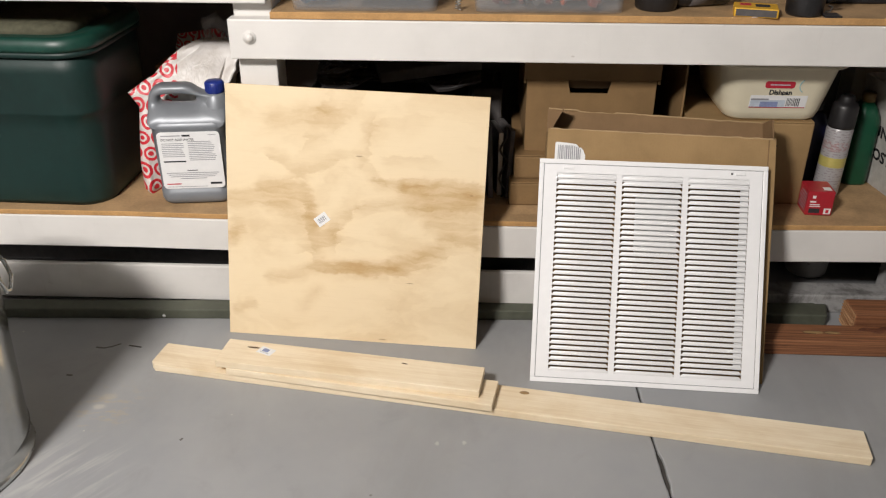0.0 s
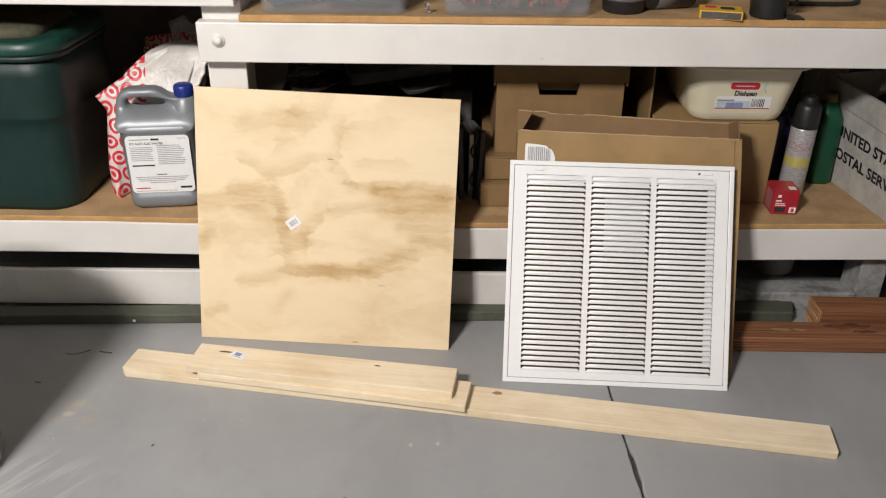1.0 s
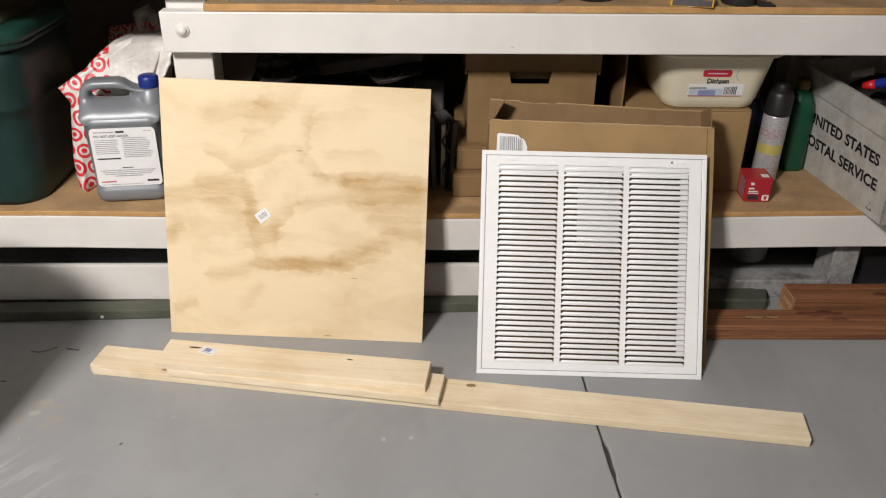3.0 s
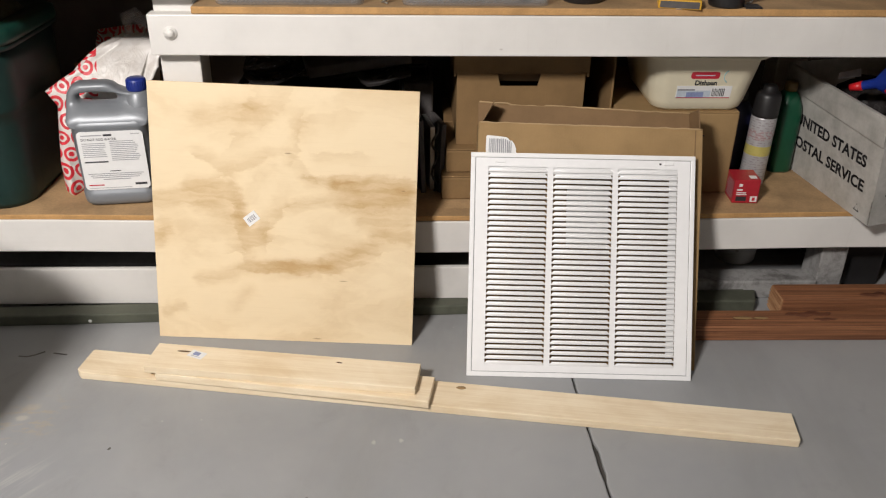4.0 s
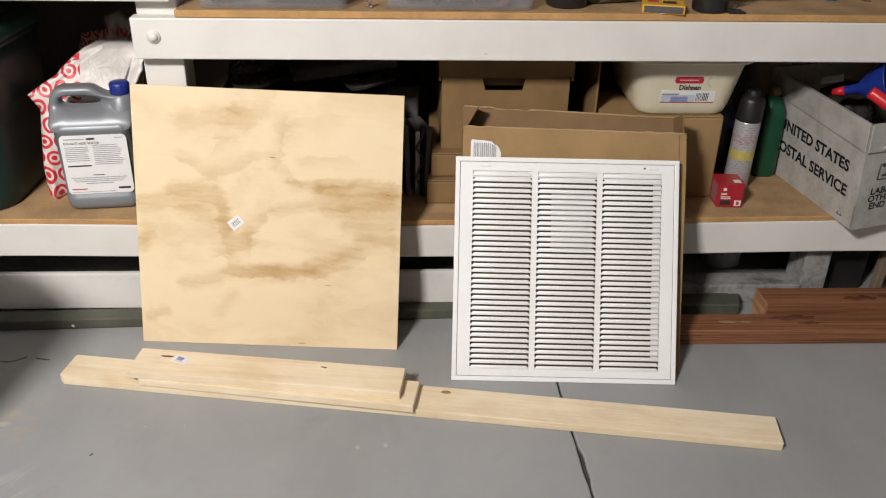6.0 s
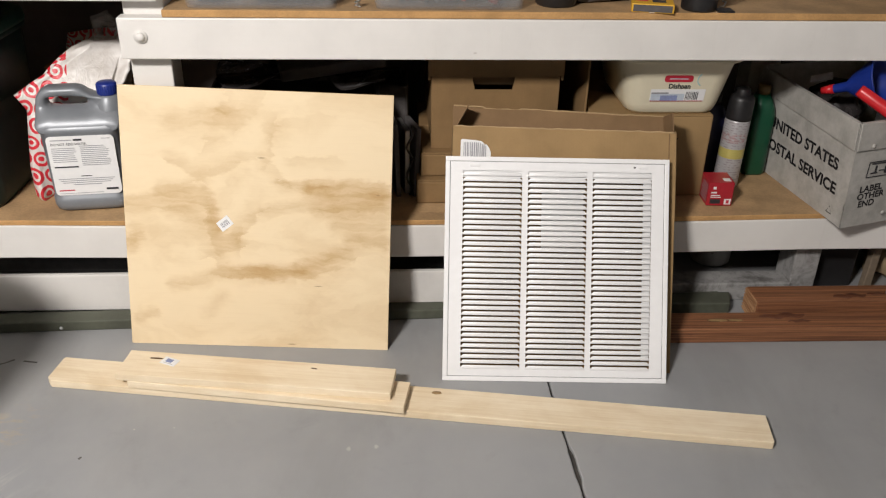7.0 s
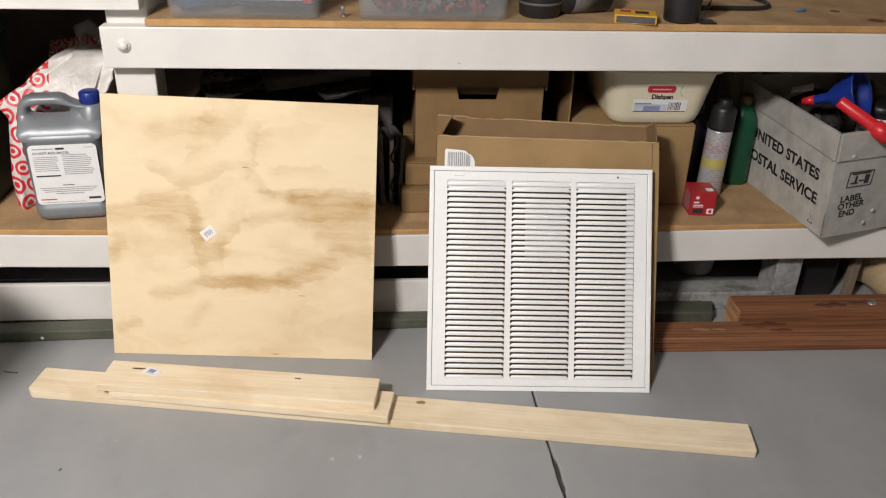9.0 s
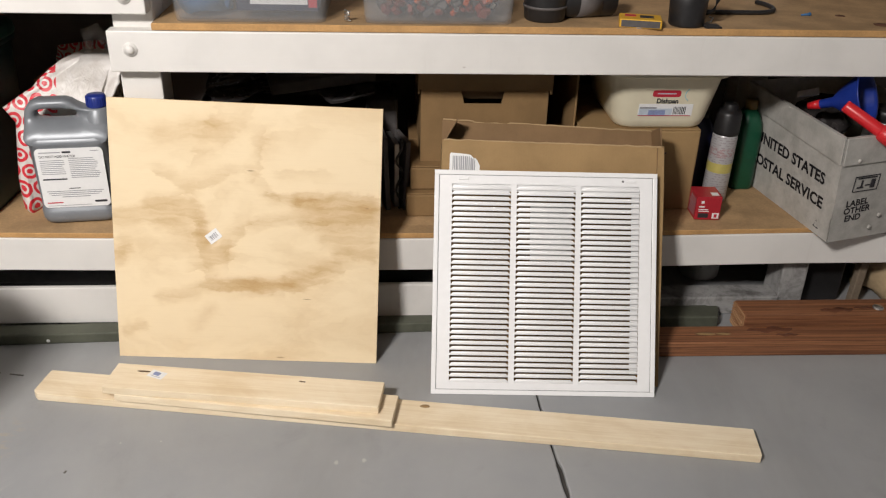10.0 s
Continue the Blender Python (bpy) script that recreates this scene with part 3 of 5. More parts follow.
# ---- the shelving bench ----
def sagged(bm, depth):
    """Let the middle of a long rail hang a little; the drop dies out towards the back."""
    bmesh.ops.subdivide_edges(bm, edges=[e for e in bm.edges if abs(e.verts[0].co.x - e.verts[1].co.x) > 1.0], cuts=27, use_grid_fill=True)
    for v in bm.verts:
        bow = max(0.0, 1 - ((v.co.x - 0.70) / 0.95) ** 2)
        v.co.z -= depth * bow * max(0.0, 1 - max(0.0, v.co.y - 0.04) / 0.04)
    return bm


def timber(name, x0, x1, y0, y1, z0, z1, material, parent, label="", sag=0.0):
    """A sawn bar with eased edges."""
    bm = box(x0, x1, y0, y1, z0, z1, 0.003, 2)
    if sag:
        sagged(bm, sag)
    return part(name, bm, material, parent, label)


bench = thing("shelving_bench", Matrix(), "white painted timber garage shelving with brown board shelves", "shelving", "", "structure")
timber("front_rail", -1.6, 2.6, 0.0, 0.038, 0.1710, 0.2575, M["white"], bench, "", 0.009)
timber("front_rail", 0.049, 2.6, 0.0, 0.038, 0.6590, 0.7485, M["white"], bench)
timber("front_rail", -1.6, 0.139, 0.0, 0.038, 0.7825, 0.8735, M["white"], bench)
timber("kick_rail", -1.6, 1.22, 0.002, 0.017, 0.018, 0.1195, M["white_old"], bench, "scuffed white kick rail")
timber("post", 0.055, 0.144, 0.039, 0.128, 0.2745, 1.35, M["white"], bench)
# the post under the shelf takes the greyed paint, with shade in its colour
timber("post", 1.684, 1.752, 0.045, 0.134, 0.0, 0.2565, M["ledge"], bench, "dirty white post, greyed with painted-in shade")
timber("post", 1.665, 1.752, 0.50, 0.589, 0.2745, 1.35, M["white_old"], bench)
timber("post", -1.5, -1.411, 0.039, 0.128, 0.2745, 1.35, M["white"], bench)


def shelf_board(x0, x1, z0, z1, sag=0.0):
    """Particle board: browner skin, raw front edge."""
    bm = box(x0, x1, 0.0015, Y1 - 0.002, z0, z1, 0.0015, 1)
    if sag:
        bmesh.ops.bisect_plane(bm, geom=bm.verts[:] + bm.edges[:] + bm.faces[:], plane_co=(0, 0.045, 0), plane_no=(0, 1, 0))
        bmesh.ops.bisect_plane(bm, geom=bm.verts[:] + bm.edges[:] + bm.faces[:], plane_co=(0, 0.080, 0), plane_no=(0, 1, 0))
        sagged(bm, sag)
    ob = part("shelf_board", bm, M["shelf_board"], bench, "worn brown particle-board shelf")
    ob.data.materials.append(M["board_edge"])
    for f in ob.data.polygons:
        if f.normal.y < -0.5:
            f.material_index = 1
    return ob


shelf_board(-1.6, 2.6, 0.2580, SHELF, 0.008)
shelf_board(0.1455, 2.6, 0.7495, UPPER)
shelf_board(-1.6, 0.054, 0.8745, 0.890)
# side of the upper bay, a painted cheek behind the post
timber("cheek", 0.125, 0.1445, 0.129, Y1 - 0.004, 0.7545, 1.35, M["white_old"], bench)


def carriage_bolt(x, z):
    """A domed bolt head over a washer."""
    ob = part("washer", lathe([(0.0, -0.004), (0.0145, -0.004), (0.0150, -0.002), (0.0150, 0.0), (0, 0.0)], 28, m=pose(x, 0, z, 90, 0, 0) @ pose(0, 0, 0.0025)), M["white"], bench)
    head = part("bolt_head", lathe([(0.0, 0.0), (0.0095, 0.0), (0.0092, 0.003), (0.006, 0.0065), (0.0, 0.0078)], 24, m=pose(x, 0, z, 90, 0, 0) @ pose(0, 0, 0.0025)), M["white"], ob)
    return head


carriage_bolt(0.096, 0.7085)
carriage_bolt(0.097, 0.8195)

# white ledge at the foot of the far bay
ledge = tagged(part("sill_ledge", box(1.22, 1.6835, 0.036, 0.105, 0.0, 0.052, 0.004), M["ledge"]), "dusty white painted sill under the shelf, greyed with painted-in shade", "sill", "", "structure")
# dark grey paints the under-shelf shade onto this wall; the divider is an unseen addition
tagged(part("stem_wall", box(1.22, 2.6, 0.36, 0.40, 0.0, 0.2570, 0.003), M["dark"]), "smudged low wall under the shelf, shade painted in as dark grey", "wall", "", "structure")
tagged(part("partition", box(1.19, 1.21, 0.05, Y1, 0.0, 0.2580), M["dark"]), "unseen dark divider added under the shelf", "divider", "", "structure")

# olive strip lying along the kick rail
strip = tagged(part("timber_strip", box(-1.5, 1.02, -0.024, 0.024, 0.0, 0.029, 0.004), M["green_paint"]), "olive green painted wood strip on the floor", "wood strip")
strip.matrix_world = pose(0.473, -0.019, 0, 0, 0, 1.9)
for v in strip.data.vertices:
    if v.co.x > 0.9 and v.co.y < 0 and v.co.z > 0.02:
        v.co.x -= 0.008


chip = lathe([(0, 0), (0.0045, 0), (0.003, 0.0008), (0, 0.001)], 10, m=pose(-0.655, -0.0242, 0.010, 90, 0, 0))
part("paint_chip", chip, M["paper"], strip, "pale paint chip")


# ---- plywood and boards ----
def plywood():
    """A square of slightly warped plywood that leans on the post: face, core and back layers."""
    bl, br = Vector((0.003, -0.1195, 0.0008)), Vector((0.6155, -0.1685, 0.0008))
    tl, tr = Vector((0.0215, 0.0225, 0.5960)), Vector((0.6365, -0.0270, 0.5860))
    m = frame_of(bl, br - bl, (tl - bl + tr - br))
    inv = m.inverted()
    c = [inv @ p for p in (bl, br, tl, tr)]
    ob = thing("plywood_sheet", m, "square pine plywood sheet leaning on the shelving", "plywood")

    def layer(y0, y1, inset):
        bm = box(inset, 1 - inset, y0, y1, inset, 1 - inset)
        bmesh.ops.subdivide_edges(bm, edges=[e for e in bm.edges if e.calc_length() > 0.5], cuts=4, use_grid_fill=True)
        for v in bm.verts:
            a, b = v.co.x, v.co.z
            v.co = c[0].lerp(c[1], a).lerp(c[2].lerp(c[3], a), b) + Vector((0, v.co.y, 0))
        return bm

    part("face_veneer", layer(0.0, 0.0022, 0.0), M["ply_face"], ob, "pale swirled pine veneer face")
    part("core", layer(0.0022, 0.0094, 0.001), M["ply_edge"], ob)
    part("back_veneer", layer(0.0094, 0.0116, 0.0), M["ply_edge"], ob)
    # price tag on the face
    spot = c[0].lerp(c[1], 0.377).lerp(c[2].lerp(c[3], 0.377), 0.495)
    tag = part("price_tag", box(-0.0165, 0.0165, -0.0012, -0.0004, -0.0125, 0.0125, 0.0002, 1), M["paper"], ob, "small white barcode sticker")
    tag.matrix_basis = Matrix.Translation(spot) @ pose(0, 0, 0, 0, -38, 0)
    for i in range(8):
        part("bar", box(-0.010 + i * 0.0026, -0.010 + i * 0.0026 + 0.0010 + 0.0008 * (i % 2), -0.0015, -0.0012, -0.0065, 0.0055), M["ink_grey"], tag)
    return ob


plywood()


def pine_board(name, front_left, front_right, z, width, thick, label, clip=0.0):
    """A planed one-by-four, from its two lower front corners."""
    a, b = Vector(front_left), Vector(front_right)
    length = (b - a).length
    turn = math.degrees(math.atan2(b.y - a.y, b.x - a.x))
    bm = bmesh.new()
    outline = [(clip, 0.0), (length - 0.002, 0.0), (length, 0.004), (length, width), (0.003, width), (0.0, width - 0.004), (0.0, clip * 0.9)] if clip else [(0, 0), (length, 0), (length, width), (0, width)]
    low = [bm.verts.new((x, y, 0)) for x, y in outline]
    f = bm.faces.new(low)
    ext = bmesh.ops.extrude_face_region(bm, geom=[f])
    for v in ext["geom"]:
        if isinstance(v, bmesh.types.BMVert):
            v.co.z = thick
    bmesh.ops.bevel(bm, geom=bm.edges[:], offset=0.0016, segments=2, profile=0.5, affect="EDGES")
    ob = tagged(part(name, bm, M["pine"]), label, "board", "pine boards on the floor")
    ob.matrix_world = pose(a.x, a.y, z, 0, 0, turn)
    return ob


long_board = pine_board("pine_board", (-0.141, -0.286), (1.4105, -0.5465), 0.0005, 0.088, 0.0188, "long pale pine board lying on the floor", 0.012)
pine_board("pine_board", (0.048, -0.3215), (0.6505, -0.4310), 0.0197, 0.088, 0.0186, "short pale pine board lying on a longer one")
top_board = pine_board("pine_board", (0.0245, -0.3185), (0.6225, -0.4085), 0.0387, 0.089, 0.0186, "short pine board on top with barcode sticker")
# sticker, pencil-dark knots
sticker = tagged(part("price_sticker", box(-0.019, 0.019, -0.0125, 0.0125, 0, 0.0004), M["paper"]), "white barcode sticker on the top board", "sticker")
sticker.matrix_world = pose(0.134, -0.279, 0.0577, 0, 0, -26)
part("barcode", box(-0.010, 0.006, -0.004, 0.008, 0.0004, 0.0006), M["ink_blue"], sticker)
part("print_line", box(-0.012, 0.012, -0.008, -0.0065, 0.0004, 0.0006), M["ink_grey"], sticker)


def knot_mark(x, y, z, length, width, turn):
    bm = lathe([(0, 0), (1, 0), (0.9, 0.0003), (0, 0.0004)], 14)
    bm.transform(Matrix.Diagonal((length, width, 1, 1)))
    inv = top_board.matrix_world.inverted()
    ob = part("knot", bm, M["knot"], top_board, "dark bark-edged knot")
    ob.matrix_basis = inv @ pose(x, y, z, 0, 0, turn)
    return ob


knot_mark(0.102, -0.265, 0.0573, 0.016, 0.0032, -8)
knot_mark(0.455, -0.314, 0.0573, 0.008, 0.0022, -16)

long_knot = lathe([(0, 0), (1, 0), (0.9, 0.0003), (0, 0.0004)], 18)
long_knot.transform(Matrix.Diagonal((0.011, 0.006, 1, 1)))
part("knot", noisy(long_knot, 0.001, 80), M["knot_pale"], long_board, "yellowish knot").matrix_basis = pose(0.865, 0.070, 0.0189)

# redwood offcuts at the foot of the shelving
def redwood(x0, x1, y0, depth, z0, height, label, turn=0.0, marks=()):
    """A sawn timber with a ridged end; marks are damp patches on its top: along, across, half length, half width."""
    ob = thing("redwood_offcut", pose(x0, y0, z0, 0, 0, turn), label, "timber", "redwood offcuts")
    part("timber", box(0.002, x1 - x0, 0, depth, 0, height, 0.003, 2), M["redwood"], ob)
    end = part("end_grain", box(0.0, 0.002, 0.002, depth - 0.002, 0.002, height - 0.002), M["redwood_end"], ob, "paler ridged sawn end")
    for i in range(int(height / 0.009)):
        bm = box(-0.0045, 0.0, 0.004, depth - 0.004, 0.004 + 0.009 * i, 0.008 + 0.009 * i, 0.001, 1)
        for v in bm.verts:
            v.co.z = min(height - 0.003, v.co.z + (v.co.y / depth) * 0.006)
        part("saw_ridge", bm, M["redwood_end"], end)
    for i, (x, y, a, b) in enumerate(marks):
        bm = lathe([(0, 0), (1, 0), (0.92, 0.0004), (0, 0.0005)], 40)
        bm.transform(Matrix.Diagonal((a, b, 1, 1)))
        for v in bm.verts:
            v.co.y += b * 0.8 * noise.noise(Vector((v.co.x * 2.2 / a, i * 3.0, 0))) + v.co.x * 0.05
        part("damp_patch", bm, M["damp"], ob, "dark damp patch").matrix_basis = pose(x, y, height + 0.0001)
    return ob


low_timber = redwood(1.302, 2.45, -0.1600, 0.0765, 0.0005, 0.040, "flat reddish redwood timber lying on the floor", -0.6, ((0.300, 0.058, 0.060, 0.011), (0.335, 0.034, 0.030, 0.006)))
for dx, a, b in ((0.130, 0.026, 0.0065), (0.175, 0.020, 0.0055)):
    bm = tube([(a * math.cos(radians(20 * q)), b * math.sin(radians(20 * q)), 0) for q in range(2, 15)], 0.0009, 6)
    part("knot_ring", bm, M["knot"], low_timber, "dark ring round a yellow knot").matrix_basis = pose(dx, 0.040, 0.0402)
    bm = lathe([(0, 0), (1, 0), (0.9, 0.0003), (0, 0.0004)], 24)
    bm.transform(Matrix.Diagonal((a, b, 1, 1)))
    part("knot", bm, M["knot_pale"], low_timber, "yellowish knot").matrix_basis = pose(dx, 0.040, 0.0401)
stacked = redwood(1.543, 2.45, -0.0820, 0.076, 0.0005, 0.068, "reddish redwood timber with a sawn end behind another", -0.4, ((0.250, 0.024, 0.045, 0.010), (0.325, 0.032, 0.028, 0.006)))
part("bolt_head", lathe([(0, 0), (0.014, 0), (0.014, 0.003), (0.010, 0.005), (0, 0.006)], 22, m=pose(0.362, 0.030, 0.0680)), M["steel"], stacked, "steel washer head")

# olive offcut behind the redwood
offcut = tagged(part("timber_offcut", box(-0.15, 0.15, -0.028, 0.030, 0, 0.034, 0.004), M["green_paint"]), "olive painted wood offcut with a cut corner", "wood offcut")
for v in offcut.data.vertices:
    if v.co.x > 0.1 and v.co.y < 0:
        v.co.x -= 0.016
offcut.matrix_world = pose(1.366, -0.004, 0.0)

# ---- return-air grille ----
def grille():
    bl, br, tl, tr = Vector((0.7400, -0.2910, 0.0008)), Vector((1.2515, -0.3200, 0.0008)), Vector((0.7500, -0.0550, 0.4555)), Vector((1.2605, -0.0685, 0.4470))
    m = frame_of(bl, br - bl, (tl - bl) + (tr - br))
    S = 0.5120
    ob = thing("air_grille", m, "white enamelled return-air grille leaning on a cardboard box", "air grille")
    # outer flange and folded sides
    flange = bmesh.new()
    for x0, x1, z0, z1 in ((0, S, 0, 0.0105), (0, S, S - 0.0105, S), (0, 0.0105, 0.0106, S - 0.0106), (S - 0.0105, S, 0.0106, S - 0.0106)):
        box(x0, x1, 0.0, 0.0035, z0, z1, 0.0012, 2, flange)
    part("frame", flange, M["enamel"], ob)
    back = bmesh.new()
    for x0, x1, z0, z1 in ((0.016, S - 0.016, 0.016, 0.018), (0.016, S - 0.016, S - 0.018, S - 0.016), (0.016, 0.018, 0.0181, S - 0.0181), (S - 0.018, S - 0.016, 0.0181, S - 0.0181)):
        box(x0, x1, 0.004, 0.022, z0, z1, 0, 1, back)
    part("side_fold", back, M["enamel"], ob)
    # door panel with three banks of slots
    cols = ((0.0405, 0.1755), (0.1890, 0.3240), (0.3370, 0.4720))
    z_low, z_high = 0.0275, 0.4805
    g = 0.0118
    panel = bmesh.new()
    xs = [g, *(x for c in cols for x in c), S - g]
    zs = [g, z_low, z_high, S - g]
    grid = [[panel.verts.new((x, 0.0024, z)) for x in xs] for z in zs]
    skin = [panel.faces.new((grid[r][c], grid[r][c + 1], grid[r + 1][c + 1], grid[r + 1][c])) for r in range(3) for c in range(7) if not (r == 1 and c % 2)]
    for v in bmesh.ops.extrude_face_region(panel, geom=skin)["geom"]:
        if isinstance(v, bmesh.types.BMVert):
            v.co.y = 0.0008
    part("door_panel", panel, M["enamel"], ob)
    # grey strips paint the shade in the gap round the hinged panel
    shadow = bmesh.new()
    for x0, x1, z0, z1 in ((0.0106, S - 0.0106, 0.0106, g), (0.0106, S - 0.0106, S - g, S - 0.0106), (0.0106, g, g, S - g), (S - g, S - 0.0106, g, S - g)):
        box(x0, x1, 0.003, 0.004, z0, z1, 0, 1, shadow)
    part("hinge_gap_shade", shadow, M["ink_grey"], ob, "thin grey strips painting shade into the gap round the hinged panel")
    # louvres: pressed slats, the upper lip set back, the lower lip flush
    rows = 37
    pitch = (z_high - z_low) / rows
    me = None
    for cx0, cx1 in cols:
        for i in range(rows):
            if me is None:
                w = cx1 - cx0
                bm = bmesh.new()
                sect = [(0.0008, 0.0), (0.0002, 0.0008), (-0.0003, 0.0030), (-0.0008, 0.0074), (-0.0004, 0.0083), (0.0005, 0.0086), (0.0006, 0.0080), (0.0003, 0.0072), (0.0009, 0.0030), (0.0022, 0.0002)]
                ends = []
                for x, top in ((0.0, 0.50), (0.0025, 0.62), (0.0055, 1.0), (w - 0.0055, 1.0), (w - 0.0025, 0.62), (w, 0.50)):
                    ends.append([(x, y if top == 1 else y * 0.5 + 0.0008, z * top if z > 0.004 else z) for y, z in sect])
                loft(ends, True, True, bm)
                slat = part("slat", bm, M["enamel"], ob)
                me = slat.data
            else:
                slat = new("slat", me)
                slat.parent = ob
            slat.matrix_basis = pose(cx0, 0, z_low + i * pitch)
    # latches, hinge lugs
    for x in (0.056, 0.440):
        part("latch", box(x, x + 0.022, -0.0022, 0.0008, S - 0.0225, S - 0.0165, 0.001, 2), M["enamel"], ob)
    # no opening is cut: a black patch paints the hole's shade
    part("latch_hole_patch", box(0.430, 0.4345, 0.0004, 0.0008, S - 0.0215, S - 0.0175), M["ink"], ob, "black patch painting in the dark of a latch hole")
    # instruction sheet; an added darker sheet paints in the shade behind the slats
    part("top_baffle", box(0.030, S - 0.030, 0.0050, 0.0060, S - 0.047, S - 0.020), M["enamel"], ob)
    part("backing", box(0.020, S - 0.020, 0.0195, 0.0215, 0.020, S - 0.020), M["card_dark"], ob, "added cardboard-coloured sheet, darkened to paint shade behind the slats")
    part("paper_sheet", box(0.222, 0.318, 0.0135, 0.0141, 0.306, 0.440, 0, 1), M["paper"], ob, "white instruction sheet behind the slats")
    part("side_strip", box(0.4545, 0.4725, 0.0080, 0.0090, 0.05, 0.47, 0, 1), M["enamel"], ob)
    return ob


grille()


# ---- cartons ----
def carton_open():
    """The flat box that the grille came in: open top, long flap at the back, torn label."""
    o, r, u = Vector((0.752, -0.262, 0.0115)), Vector((0.513, -0.019, -0.011)), Vector((0.0115, 0.234, 0.455))
    m = frame_of(o, r, u)
    ob = thing("cardboard_box", m, "flat open cardboard box leaning against the shelf edge", "box", "cardboard boxes")
    W, H, D, t = 0.519, 0.560, 0.084, 0.0035
    front = part("front_panel", noisy(subdivided(box(0, W, 0, t, 0, H, 0.001, 1), 6), 0.002, 6), M["card"], ob)
    back = noisy(subdivided(box(0.002, W - 0.001, D - t, D, 0, H + 0.059, 0.001, 1), 6), 0.004, 6, 3)
    for v in back.verts:
        if v.co.z > H:
            v.co.z -= 0.012 * v.co.x / W + (0.0035 if 0.07 < v.co.x < 0.16 else 0)
    part("back_panel", back, M["card_in"], ob)
    part("side_panel", box(0, t, t + 0.0005, D - t - 0.0005, 0, H - 0.002, 0.001, 1), M["card"], ob)
    part("side_panel", box(W - t, W, t + 0.0005, D - t - 0.0005, 0, H - 0.002, 0.001, 1), M["card"], ob)
    part("bottom_panel", box(t + 0.0005, W - t - 0.0005, t + 0.0005, D - t - 0.0005, 0, t), M["card"], ob)
    # raw board edges, paler and a little torn
    for name, y, z0, fall, seed in (("front_edge", 0.0016, H - 0.001, 0.0, 1.0), ("back_edge", D - 0.0012, H + 0.058, 0.012, 4.0)):
        rim = tube([(0.004 + (W - 0.008) * i / 60, y, z0 - fall * i / 60 + 0.0022 * noise.noise(Vector((i * 0.37, seed, 0))) - (0.0035 if 8 < i < 19 and fall else 0)) for i in range(61)], 0.0021, 6)
        part(name, rim, M["card_edge"], ob, "pale torn board edge")
    part("corner_crease", box(W - 0.0185, W - 0.0170, -0.0012, 0.0004, 0.02, H - 0.004), M["card_in"], ob, "pressed crease line")
    # folded end flaps
    flap = part("end_flap", box(-0.0015, 0.0015, -0.038, 0.038, 0, 0.062, 0.001, 1), M["card_in"], ob)
    flap.matrix_basis = pose(0.006, 0.042, H - 0.004, 0, 28, 0)
    flap = part("end_flap", box(-0.0015, 0.0015, -0.038, 0.038, 0, 0.050, 0.001, 1), M["card_in"], ob)
    flap.matrix_basis = pose(W - 0.006, 0.042, H - 0.004, 0, -4, 0)
    # torn white label with a barcode
    bm = bmesh.new()
    lift = -0.012
    edge = [(0.018, 0.495), (0.087, 0.495), (0.088, 0.512), (0.083, 0.524), (0.077, 0.531), (0.074, 0.5295), (0.066, 0.538), (0.052, 0.5395), (0.021, 0.5415), (0.0185, 0.538)]
    f = bm.faces.new([bm.verts.new((x, -0.0016, z + lift)) for x, z in edge])
    ext = bmesh.ops.extrude_face_region(bm, geom=[f])
    for v in ext["geom"]:
        if isinstance(v, bmesh.types.BMVert):
            v.co.y = -0.0024
    noisy(bm, 0.0006, 60)
    label = part("torn_label", bm, M["paper"], ob, "torn white barcode label")
    rng = random.Random(3)
    x = 0.025
    while x < 0.076:
        w = 0.0012 + 0.002 * rng.random()
        part("bar", box(x, x + w, -0.0036, -0.0030, 0.490, 0.522 - max(0, x - 0.06) * 0.5), M["ink_grey"], label)
        x += w + 0.0012 + 0.0014 * rng.random()
    return ob


def subdivided(bm, cuts):
    bmesh.ops.subdivide_edges(bm, edges=[e for e in bm.edges if e.calc_length() > 0.1], cuts=cuts, use_grid_fill=True)
    return bm


carton_open()


def closed_carton(name, x0, x1, y0, y1, z0, z1, label, turn=0.0, mat="card", tape=True):
    """A shut carton: board walls with soft corners, top flaps with a seam, tape."""
    w, d, h = x1 - x0, y1 - y0, z1 - z0
    ob = thing(name, pose(x0, y0, z0, 0, 0, turn), label, "box", "cardboard boxes")
    part("body", noisy(subdivided(box(0, w, 0, d, 0, h - 0.004, 0.004, 2), 3), 0.0025, 7, x0 * 9), M[mat], ob)
    part("top_flap", box(0.001, w - 0.001, 0.0, d / 2 - 0.001, h - 0.0035, h, 0.001, 1), M[mat], ob)
    part("top_flap", box(0.001, w - 0.001, d / 2 + 0.001, d, h - 0.0035, h, 0.001, 1), M[mat], ob)
    return ob


